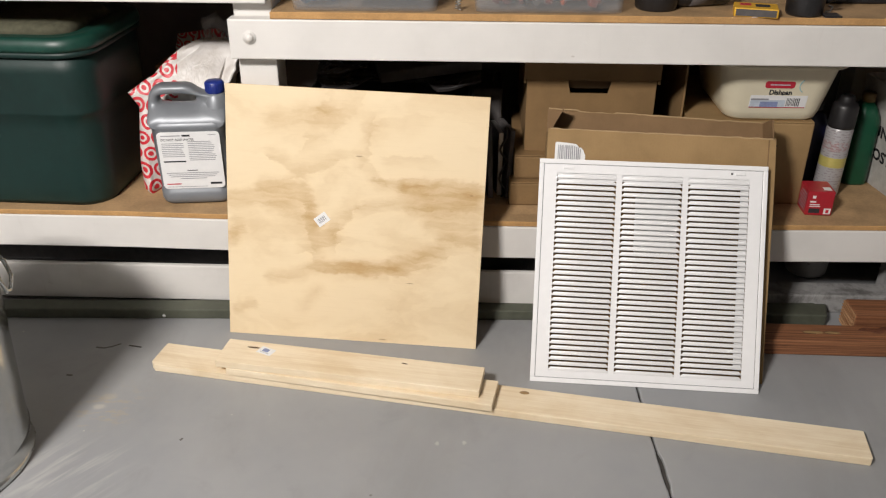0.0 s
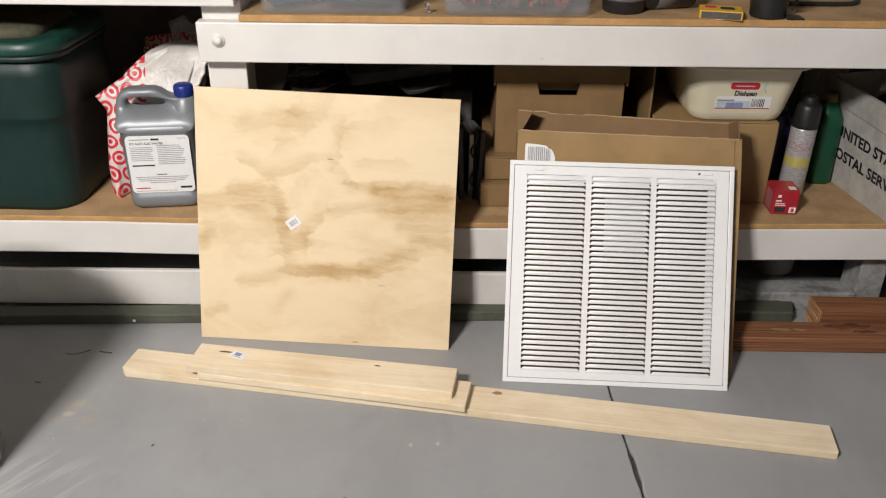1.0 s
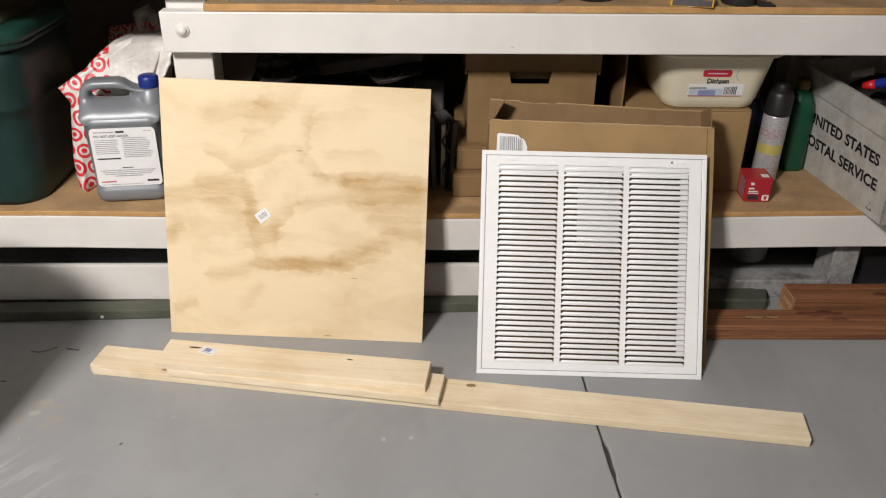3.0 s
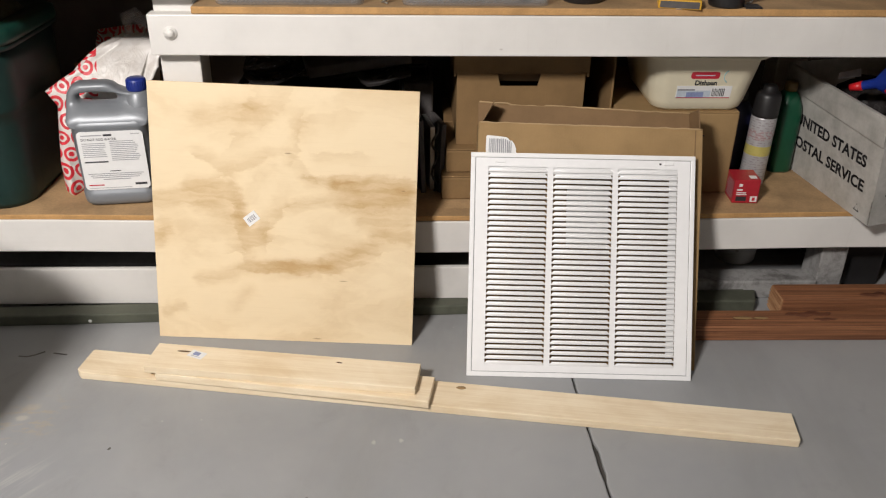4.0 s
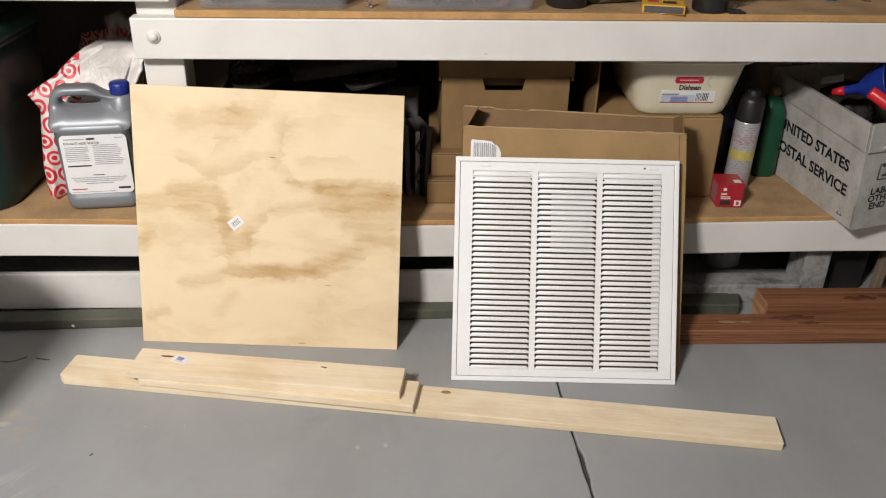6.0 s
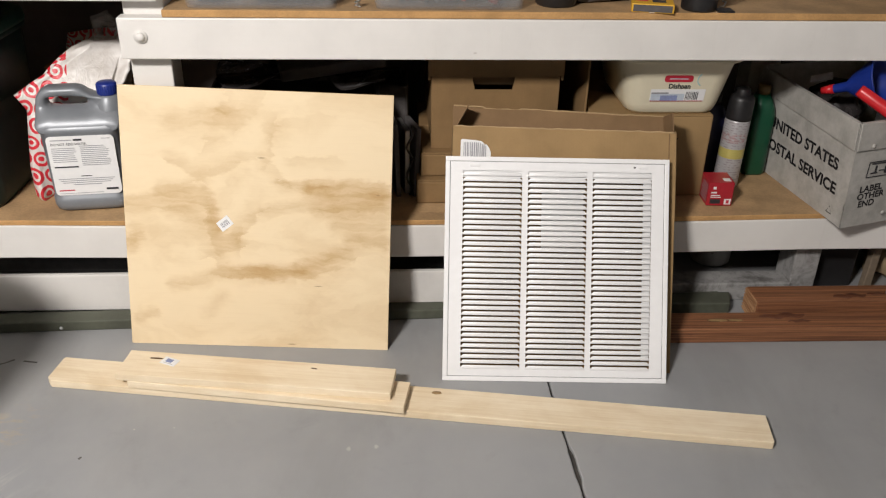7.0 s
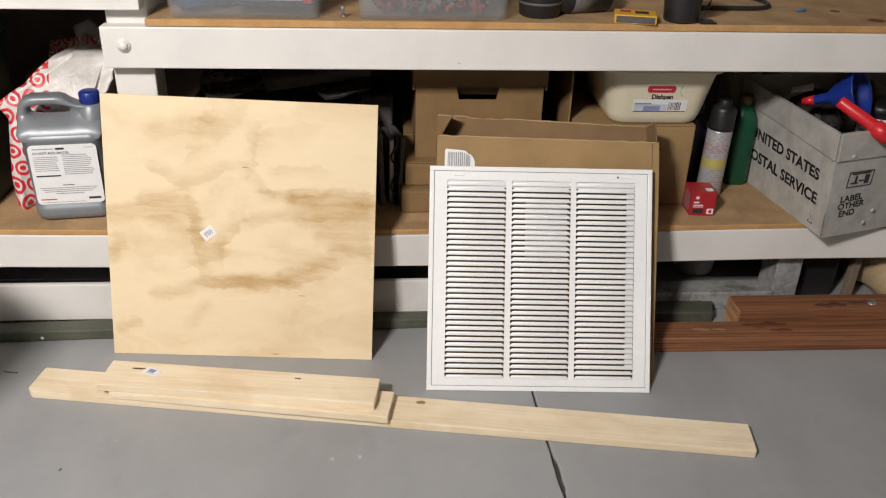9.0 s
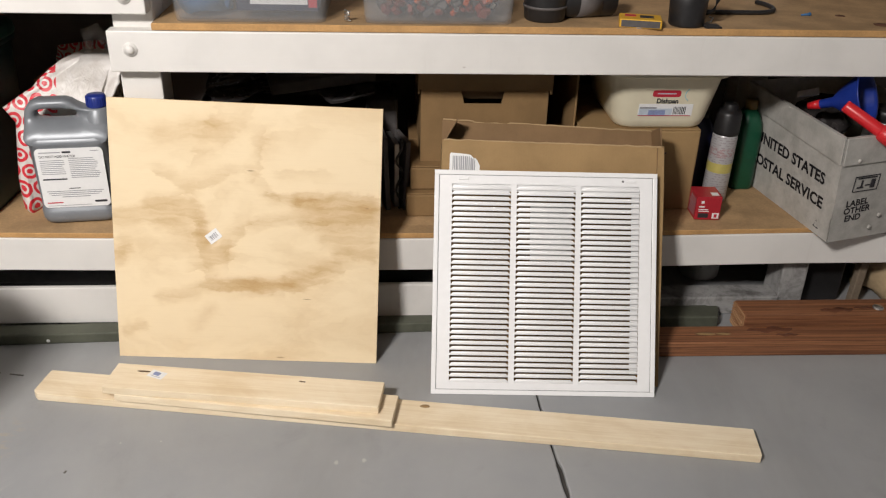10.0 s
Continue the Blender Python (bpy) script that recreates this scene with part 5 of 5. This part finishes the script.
    for i in range(11):
        z = 0.153 - i * 0.0045
        if not (i > 7):
            line(-0.063, -0.012 - 0.006 * rng.random(), z, 0.0016, "ink_grey")
        line(-0.003, 0.060 - 0.012 * rng.random(), z + 0.004, 0.0016, "ink_grey")
    line(-0.063, -0.012, 0.108, 0.0032, "ink")
    line(-0.012, 0.012, 0.086, 0.0018, "ink")
    for i in range(3):
        line(-0.060 + 0.004 * i, 0.060 - 0.005 * i, 0.080 - i * 0.0045, 0.0016, "ink_grey")
    line(-0.030, 0.030, 0.066, 0.0018, "ink_grey")
    line(-0.063, -0.030, 0.052, 0.0026, "ink_red")
    line(0.038, 0.064, 0.051, 0.0050, "ink")
    line(-0.063, 0.03, 0.0455, 0.0012, "ink_grey")
    return ob


jug()


def carrier_bag():
    """A full thin carrier bag: boxy below, a pulled-out corner, the top gathered in folds to a knot."""
    rows = []
    n = 96
    for z, cx, cy, w, d, r in ((0.0, -0.168, 0.262, 0.196, 0.150, 0.03), (0.012, -0.168, 0.262, 0.212, 0.166, 0.035), (0.08, -0.166, 0.262, 0.216, 0.172, 0.03), (0.16, -0.164, 0.262, 0.212, 0.172, 0.028), (0.215, -0.162, 0.263, 0.210, 0.172, 0.026),
                               (0.25, -0.158, 0.264, 0.206, 0.166, 0.026), (0.275, -0.140, 0.268, 0.202, 0.150, 0.03), (0.300, -0.122, 0.272, 0.192, 0.130, 0.03), (0.325, -0.102, 0.276, 0.172, 0.104, 0.03), (0.345, -0.084, 0.280, 0.146, 0.076, 0.03), (0.360, -0.070, 0.284, 0.108, 0.044, 0.02)):
        base = rounded_rect(w, d, r, 23)
        ring = []
        for i, (x, y) in enumerate(base):
            a = math.atan2(y, x)
            up = max(0.0, z - 0.20) / 0.16
            fold = (0.017 * math.sin(17 * a + 5 * noise.noise(Vector((x * 9, y * 9, 2)))) + 0.006 * math.sin(31 * a)) * min(1, up * 1.3) * (1 - 0.5 * up)
            k = 1 + fold / max(0.03, math.hypot(x, y))
            p = Vector((cx + x * k, cy + y * k, z))
            # the corner pulled out to one side
            ear = math.exp(-((z - 0.258) / 0.020) ** 2) * math.exp(-((a + 2.45) / 0.30) ** 2)
            p += Vector((-0.034, -0.012, 0.004)) * ear
            q = p * 13
            p += 0.007 * Vector((noise.noise(q), noise.noise(q + Vector((7, 1, 3))), 0.4 * noise.noise(q + Vector((2, 9, 5))))) * min(1, 8 * z + 0.3)
            q = p * 42
            p += 0.003 * Vector((noise.noise(q), noise.noise(q + Vector((7, 1, 3))), 0)) * min(1, 8 * z)
            # it bulges forward beside the jug
            beside = min(1.0, max(0.0, (-0.222 - p.x) / 0.022)) * max(0.0, 1 - z / 0.30)
            if p.y < 0.235:
                p.y -= 0.080 * beside
            p.z = max(p.z, 0.0)
            ring.append(p - Vector((-0.135, 0.275, 0)))
        rows.append(ring)
    # finer rows between, so that the folds bend smoothly
    fine = []
    for a, b in zip(rows, rows[1:]):
        fine += [[p.lerp(q, t / 4) for p, q in zip(a, b)] for t in range(4)]
    fine.append(rows[-1])
    ob = tagged(part("carrier_bag", loft(fine), M["bag"]), "stuffed white plastic carrier bag printed with red rings", "bag")
    ob.matrix_world = pose(-0.117, 0.275, SHELF)
    # the handle, a crumpled loop of film standing up from the knot
    for lean, high, wide in ((0.0, 0.062, 0.026), (0.020, 0.048, 0.032)):
        strap = bmesh.new()
        edge = []
        for q in range(25):
            a = math.pi * (q / 24)
            c = Vector((0.052 + wide * math.cos(a) + 0.006 * math.sin(5 * a), 0.004 + lean, 0.352 + high * math.sin(a)))
            w = 0.009 + 0.008 * math.sin(a) + 0.003 * math.sin(9 * a)
            edge.append([strap.verts.new(c + Vector((w * math.cos(a) * 0.7, y, w * math.sin(a) * 0.7))) for y in (-0.012, 0.012)] + [strap.verts.new(c + Vector((-w * math.cos(a) * 0.7, y, -w * math.sin(a) * 0.7))) for y in (0.010, -0.010)])
        for a, b in zip(edge, edge[1:]):
            for q in range(4):
                strap.faces.new((a[q], a[(q + 1) % 4], b[(q + 1) % 4], b[q])).smooth = True
        strap.faces.new(edge[0])
        strap.faces.new(edge[-1])
        part("handle_loop", noisy(strap, 0.006, 40, lean * 90), M["bag_clear"], ob, "crumpled translucent film handle")
    dark = noisy(lathe([(0, 0), (0.07, 0.005), (0.085, 0.04), (0.06, 0.085), (0, 0.095)], 36), 0.03, 20, 9)
    red = tagged(part("second_bag", dark, M["bag_all"]), "ring-printed carrier bag bundled behind another", "bag")
    red.matrix_world = pose(-0.165, 0.480, SHELF + 0.256) @ Matrix.Diagonal((0.9, 0.9, 0.75, 1))
    post = tagged(part("bundle_carton", box(-0.09, 0.09, -0.08, 0.08, 0, 0.256, 0.004), M["card_dark"]), "brown carton behind the carrier bag", "box")
    post.matrix_world = pose(-0.19, 0.475, SHELF)


carrier_bag()


def tote():
    """A storage tote: tapered ribbed tub, lip, domed lid with a rolled rim."""
    ob = thing("storage_tote", pose(-0.596, 0.212, SHELF, 0, 0, -2), "dark green plastic storage tote with a dusty lid", "tote")
    W, D, H = 0.580, 0.345, 0.384
    prof = []
    for k, z in ((0.955, 0.004), (0.985, 0.0), (1.0, 0.012)):
        prof.append((rounded_rect(W * k, D * k, 0.07, 8), z))
    grow = 0.016
    for i in range(1, 9):
        z = 0.012 + (H - 0.012) * i / 8
        w, d = W + grow * i / 8, D + grow * i / 8
        if abs(i - 5) < 0.1:
            prof.append((rounded_rect(w + 0.001, d + 0.001, 0.072, 8), z - 0.012))
            prof.append((rounded_rect(w + 0.012, d + 0.012, 0.074, 8), z - 0.006))
        prof.append((rounded_rect(w + (0.012 if i >= 5 else 0), d + (0.012 if i >= 5 else 0), 0.074, 8), z))
    part("tub", loft(prof), M["green_tote"], ob)
    w, d = W + grow + 0.012, D + grow + 0.012
    lip = loft([(rounded_rect(w + 0.002, d + 0.002, 0.075, 8), H - 0.006), (rounded_rect(w + 0.020, d + 0.020, 0.085, 8), H - 0.004), (rounded_rect(w + 0.022, d + 0.022, 0.086, 8), H + 0.008), (rounded_rect(w, d, 0.075, 8), H + 0.009)])
    part("lip", lip, M["green_tote"], ob)
    lid = loft([(rounded_rect(w + 0.026, d + 0.026, 0.09, 8), H + 0.0095), (rounded_rect(w + 0.030, d + 0.030, 0.093, 8), H + 0.018), (rounded_rect(w + 0.024, d + 0.024, 0.09, 8), H + 0.036), (rounded_rect(w + 0.004, d + 0.004, 0.085, 8), H + 0.042),
                (rounded_rect(w - 0.03, d - 0.03, 0.08, 8), H + 0.040), (rounded_rect(w - 0.07, d - 0.07, 0.07, 8), H + 0.036), (rounded_rect(w - 0.09, d - 0.09, 0.06, 8), H + 0.037)])
    part("lid", lid, M["green_lid"], ob, "scuffed green lid with a rolled rim")
    panel = loft([(rounded_rect(w - 0.088, d - 0.088, 0.06, 8), H + 0.034), (rounded_rect(w - 0.12, d - 0.12, 0.055, 8), H + 0.056), (rounded_rect(w - 0.20, d - 0.20, 0.05, 8), H + 0.060)])
    part("lid_panel", noisy(panel, 0.002, 20), M["dust"], ob, "raised lid panel under a film of tan dust")
    return ob


tote()
glove = tagged(part("dark_cloth", noisy(lathe([(0, 0), (0.09, 0.004), (0.10, 0.02), (0.06, 0.045), (0, 0.05)], 36), 0.03, 18, 2), M["dark"]), "dark crumpled cloth on the tote lid", "cloth")
glove.matrix_world = pose(-0.66, 0.19, SHELF + 0.443)


# ---- dim clutter behind the plywood ----
crate = thing("black_crate", pose(0.18, 0.16, SHELF), "black plastic crate on the lower shelf", "crate")
for x0, x1, y0, y1 in ((0, 0.42, 0, 0.006), (0, 0.42, 0.334, 0.34), (0, 0.006, 0.0065, 0.3335), (0.414, 0.42, 0.0065, 0.3335)):
    for z0, z1 in ((0.0, 0.05), (0.075, 0.115), (0.14, 0.19), (0.215, 0.25)):
        part("crate_slat", box(x0, x1, y0, y1, z0, z1, 0.001, 1), M["black"], crate)
for x in (0.0, 0.09, 0.18, 0.27, 0.36, 0.408):
    part("crate_post", box(x, x + 0.012, 0.0062, 0.012, 0.0, 0.25), M["black"], crate)
part("crate_base", box(0.006, 0.414, 0.012, 0.33, 0.0, 0.006), M["black"], crate)
wrap = tagged(part("plastic_sheet", noisy(subdivided(box(-0.2, 0.2, -0.15, 0.15, 0, 0.01, 0.002, 1), 16), 0.035, 11, 4), M["black_film"]), "rumpled black plastic sheet on a crate", "plastic sheet")
wrap.matrix_world = pose(0.40, 0.33, SHELF + 0.275)
folder = tagged(part("folder", box(-0.13, 0.13, -0.11, 0.11, 0, 0.03, 0.003, 1), M["dark"]), "dark folder lying on a black sheet", "folder")
folder.matrix_world = pose(0.47, 0.31, SHELF + 0.30, 4, -5, 12)

bits = thing("metal_brackets", pose(0.645, 0.17, SHELF), "grey metal brackets stacked beside cardboard boxes", "brackets")
for i in range(5):
    bm = box(-0.006, 0.006, -0.05, 0.05, 0, 0.17 + 0.012 * (i % 3), 0.001, 1)
    ob = part("bracket", bm, M["steel"] if i % 2 else M["dark"], bits)
    ob.matrix_basis = pose(-0.04 + 0.018 * i, 0.02 * (i % 2), 0.0, 0, -7 + 2.4 * i, 4 * i)
can2 = thing("dark_case", pose(0.635, 0.36, SHELF), "dark case standing among clutter on the shelf", "case")
part("case_body", box(-0.05, 0.04, -0.06, 0.10, 0, 0.235, 0.008, 2), M["dark"], can2)
part("case_handle", tube([(-0.03, 0, 0.235), (-0.03, 0, 0.262), (0.02, 0, 0.262), (0.02, 0, 0.235)], 0.006, 8), M["black"], can2)
cable_a = tagged(part("cable", tube([(0.675 + 0.008 * math.sin(i * 0.9), 0.115 + 0.01 * math.cos(i * 0.7), SHELF + 0.004 + 0.011 * i) for i in range(18)], 0.003, 8), M["black"]), "black cable hanging beside cardboard boxes", "cable")


# ---- upper shelf ----
def clear_bin(x0, x1, y0, depth, label, seed, kinds):
    ob = thing("clear_bin", pose((x0 + x1) / 2, y0 + depth / 2, UPPER), label, "storage bin", "clear plastic bins")
    W, D, H = x1 - x0, depth, 0.135
    outer = [(rounded_rect(W - 0.02 + 0.02 * t, D - 0.02 + 0.02 * t, 0.022, 5), z) for t, z in ((-0.5, 0.001), (0.0, 0.0), (0.15, 0.004), (0.3, 0.012), (1.0, H))]
    inner = [(rounded_rect(W - 0.025 + 0.02 * t, D - 0.025 + 0.02 * t, 0.02, 5), z) for t, z in ((1.0, H), (0.3, 0.014), (-0.3, 0.005))]
    part("tub", loft(outer + inner), M["clear"], ob)
    part("lid", loft([(rounded_rect(W + 0.012, D + 0.012, 0.026, 5), H + 0.001), (rounded_rect(W + 0.014, D + 0.014, 0.026, 5), H + 0.014), (rounded_rect(W - 0.01, D - 0.01, 0.022, 5), H + 0.016)]), M["clear"], ob)
    rng = random.Random(seed)
    for i, (mat, n, size) in enumerate(kinds):
        bm = bmesh.new()
        for j in range(n):
            sx, sy, sz = (size * (0.5 + rng.random()) for _ in range(3))
            x = (rng.random() - 0.5) * (W - 0.09)
            y = -D / 2 + 0.022 + size * 0.7 + rng.random() * 0.10
            z = 0.010 + size * 0.5 + rng.random() * 0.06
            own = box(-sx / 2, sx / 2, -sy / 2, sy / 2, -sz / 2, sz / 2, size * 0.12, 2)
            own.transform(pose(x, y, z, rng.random() * 60, rng.random() * 60, rng.random() * 180))
            join(bm, own)
        part("contents", bm, M[mat], ob)
    return ob


b1 = clear_bin(0.184, 0.523, 0.008, 0.30, "clear plastic bin holding boxed tools on the upper shelf", 1, (("blue_toy", 4, 0.06), ("dark", 5, 0.07)))
inner_box = part("boxed_tool", box(-0.03, 0.145, -0.125, -0.04, 0.022, 0.12, 0.002, 1), M["navy"], b1, "dark printed tool box")
part("brand_bar", box(0.00, 0.122, -0.1265, -0.1255, 0.036, 0.056), M["paper"], b1, "pale unreadable lettering bar")
part("brand_block", box(0.124, 0.142, -0.1265, -0.1255, 0.030, 0.062), M["ink_red"], b1, "orange-red printed block")
part("blue_pouch", noisy(lathe([(0, 0.02), (0.05, 0.02), (0.06, 0.06), (0.04, 0.10), (0, 0.11)], 24, m=pose(-0.11, -0.06, 0)), 0.02, 20), M["blue_toy"], b1)
b2 = clear_bin(0.590, 0.930, 0.008, 0.30, "clear plastic bin of dark red small parts", 2, (("rust_red", 170, 0.013), ("orange", 26, 0.012), ("navy", 50, 0.020), ("blue_toy", 8, 0.013), ("dark", 90, 0.022), ("steel", 8, 0.010)))

ring_pull = tagged(part("key_chain", tube([(0.006 * math.cos(i), 0.004 * math.sin(i * 1.3), 0.003 + 0.001 * i) for i in range(24)], 0.0016, 6), M["steel"]), "small steel chain on the upper shelf", "chain")
ring_pull.matrix_world = pose(0.560, 0.030, UPPER, -10, 0, 0)

pot = thing("black_pot", pose(1.003, 0.082, UPPER), "black round plastic container on the upper shelf", "container")
part("body", lathe([(0, 0), (0.042, 0), (0.046, 0.004), (0.050, 0.06), (0.050, 0.10), (0.046, 0.10), (0.044, 0.01), (0, 0.008)], 36), M["black"], pot)
part("band", lathe([(0.0465, 0.028), (0.0492, 0.028), (0.0500, 0.034), (0.0475, 0.034)], 36), M["dark"], pot)
roll = thing("dark_canister", pose(1.098, 0.112, UPPER + 0.037, 0, 90, 14), "dark canister with grey label lying on the upper shelf", "canister")
part("body", lathe([(0, -0.07), (0.034, -0.07), (0.0365, -0.066), (0.0365, 0.066), (0.034, 0.07), (0, 0.07)], 32), M["black"], roll)
part("label", lathe([(0.0366, -0.025), (0.0372, -0.025), (0.0372, 0.03), (0.0366, 0.03)], 32), M["dark"], roll, "grey wrap label")

yb = thing("yellow_packet", pose(1.158, 0.010, UPPER, 0, 0, -13), "small yellow printed packet on the upper shelf", "packet")
part("sleeve", box(0, 0.092, 0, 0.062, 0.0, 0.019, 0.002, 2), M["yellow_card"], yb)
part("tray_end", box(0.004, 0.088, -0.0006, -0.0001, 0.002, 0.0165), M["dark"], yb, "dark open tray end")
part("print_block", box(0.045, 0.075, 0.02, 0.045, 0.0191, 0.0196), M["ink"], yb)
part("print_block", box(0.012, 0.036, 0.03, 0.05, 0.0191, 0.0196), M["ink_red"], yb)
note = tagged(part("paper_scrap", box(-0.02, 0.02, -0.008, 0.008, 0, 0.0006), M["paper"]), "white paper scrap on the upper shelf", "paper")
note.matrix_world = pose(1.215, 0.008, UPPER + 0.0004, 0, 0, 6)

mug = thing("black_mug", pose(1.318, 0.040, UPPER), "matt black mug on the upper shelf", "mug")
part("cup", lathe([(0, 0), (0.036, 0), (0.039, 0.004), (0.042, 0.05), (0.0425, 0.10), (0.040, 0.10), (0.037, 0.01), (0, 0.008)], 40), M["black"], mug)
part("handle", tube([(0.040, 0, 0.08), (0.058, 0, 0.078), (0.066, 0, 0.055), (0.060, 0, 0.032), (0.041, 0, 0.026)], 0.005, 10), M["black"], mug)
coaster = tagged(part("black_strap", box(1.352, 1.389, 0.002, 0.04, UPPER, UPPER + 0.004, 0.001, 1), M["black"]), "black strap end beside the mug", "strap")
clip = tagged(part("steel_clip", tube([(0, 0, 0.003), (0.012, 0.006, 0.003), (0.02, 0.016, 0.01), (0.012, 0.02, 0.012)], 0.002, 6), M["steel"]), "small shiny clip by the mug", "clip")
clip.matrix_world = pose(1.369, 0.05, UPPER)
loop = [(1.475 + 0.115 * math.cos(radians(a)), 0.225 + 0.085 * math.sin(radians(a)) + 0.01 * math.sin(radians(a * 3)), UPPER + 0.006) for a in range(150, 400, 10)]
tagged(part("cable", tube(loop, 0.0055, 10), M["black"]), "black cable looped on the upper shelf", "cable")
driver = thing("screw_anchor", pose(1.645, 0.145, UPPER + 0.004, 0, 90, 20), "small blue screw anchor on the upper shelf", "anchor")
part("shaft", lathe([(0, -0.014), (0.002, -0.014), (0.003, 0.006), (0.0045, 0.010), (0.0045, 0.013), (0, 0.013)], 14), M["blue_toy"], driver)
for x, y, r, s in ((1.735, 0.155, 0.012, 3), (1.79, 0.06, 0.02, 5)):
    bm = noisy(lathe([(0, 0.0), (r, 0.0), (r * 0.8, 0.0005), (0, 0.0006)], 22), 0.002, 90, s)
    for v in bm.verts:
        v.co.z = abs(v.co.z) * 0.2
    st = part("stain", bm, M["stain"], bench, "brown stain")
    st.matrix_world = pose(x, y, UPPER + 0.0002)


# ---- under the shelf, far bay ----
bucket = thing("paint_bucket", pose(1.55, 0.27, 0.0), "grey-white plastic bucket under the shelf", "bucket")
part("body", lathe([(0, 0.0), (0.052, 0.0), (0.055, 0.004), (0.064, 0.15), (0.066, 0.15), (0.066, 0.158), (0.061, 0.158), (0.053, 0.01), (0, 0.008)], 36), M["white_old"], bucket)
part("bail", tube([(0.066 * math.cos(radians(a)), 0.066 * math.sin(radians(a)) * 0.9 - 0.002, 0.14 - 0.03 * math.sin(radians(a))) for a in range(180, 361, 15)], 0.0018, 6), M["steel"], bucket)
stick = tagged(part("wooden_stake", box(-0.011, 0.011, -0.012, 0.012, 0, 0.235, 0.002, 1), M["tan_grey"]), "thin weathered wooden stake under the shelf", "stake")
stick.matrix_world = pose(1.912, 0.075, 0.0, -3, 4, 0)
sack = noisy(lathe([(0, 0), (0.10, 0.003), (0.125, 0.03), (0.12, 0.12), (0.10, 0.17), (0, 0.185)], 40), 0.03, 12, 7)
paper_sack = tagged(part("paper_sack", sack, M["tan"]), "tan paper sack under the shelf", "sack")
paper_sack.matrix_world = pose(2.085, 0.165, 0.0)
# black block added as a backdrop, standing in for the deep shade beside the post
black_box = tagged(part("black_backdrop", box(1.760, 1.888, 0.10, 0.34, 0.0, 0.245, 0.006, 2), M["black"]), "black backdrop block added for the dark under the shelf", "bin")
# added dark filler for the shaded gap and its dim, unidentified things
gap_fill = thing("dark_gap_fill", pose(0.1, 0.30, 0), "dark filler added under the shelf behind the kick rail", "bundle")
part("bundle_body", noisy(box(-1.2, 0.9, -0.1, 0.1, 0.0, 0.145, 0.02, 3), 0.02, 9), M["dark"], gap_fill)


# ---- galvanised can ----
def dustbin():
    ob = thing("trash_can", pose(-0.470, -0.612, 0), "galvanised steel trash can on the floor", "trash can")
    prof = [(0, 0.012), (0.176, 0.012), (0.180, 0.0), (0.1885, 0.0), (0.1900, 0.006), (0.1885, 0.012), (0.1850, 0.016), (0.1855, 0.046), (0.1885, 0.050), (0.1860, 0.056)]
    for i in range(9):
        z = 0.06 + 0.445 * i / 8
        prof.append((0.186 + 0.020 * i / 8, z))
    prof += [(0.209, 0.511), (0.2115, 0.517), (0.2085, 0.523), (0.204, 0.521), (0.183, 0.06), (0.17, 0.02), (0, 0.02)]
    bm = lathe(prof, 96)
    part("can_wall", bm, M["galv"], ob)
    for k in range(20):
        a = radians(18 * k - 60)
        part("rivet", lathe([(0, 0), (0.003, 0), (0.002, 0.0015), (0, 0.002)], 10, m=Matrix.Translation((0.1895 * math.cos(a), 0.1895 * math.sin(a), 0.006)) @ Matrix.Rotation(a, 4, "Z") @ pose(0, 0, 0, 0, 90, 0)), M["galv"], ob)
    for a in (18, 198):
        lug = Matrix.Rotation(radians(a), 4, "Z")
        bm = box(-0.003, 0.004, -0.035, 0.035, -0.016, 0.016, 0.003, 2)
        bm.transform(lug @ Matrix.Translation((0.2015, 0, 0.432)))
        plate = part("handle_plate", bm, M["galv"], ob)
        pts = [(0.206, -0.028, 0.432), (0.215, -0.031, 0.415), (0.222, -0.030, 0.382), (0.222, 0.0, 0.370), (0.222, 0.030, 0.382), (0.215, 0.031, 0.415), (0.206, 0.028, 0.432)]
        bm = tube(pts, 0.0042, 10)
        bm.transform(lug)
        part("bail_handle", bm, M["galv"], ob, "drop wire handle")
    return ob


dustbin()
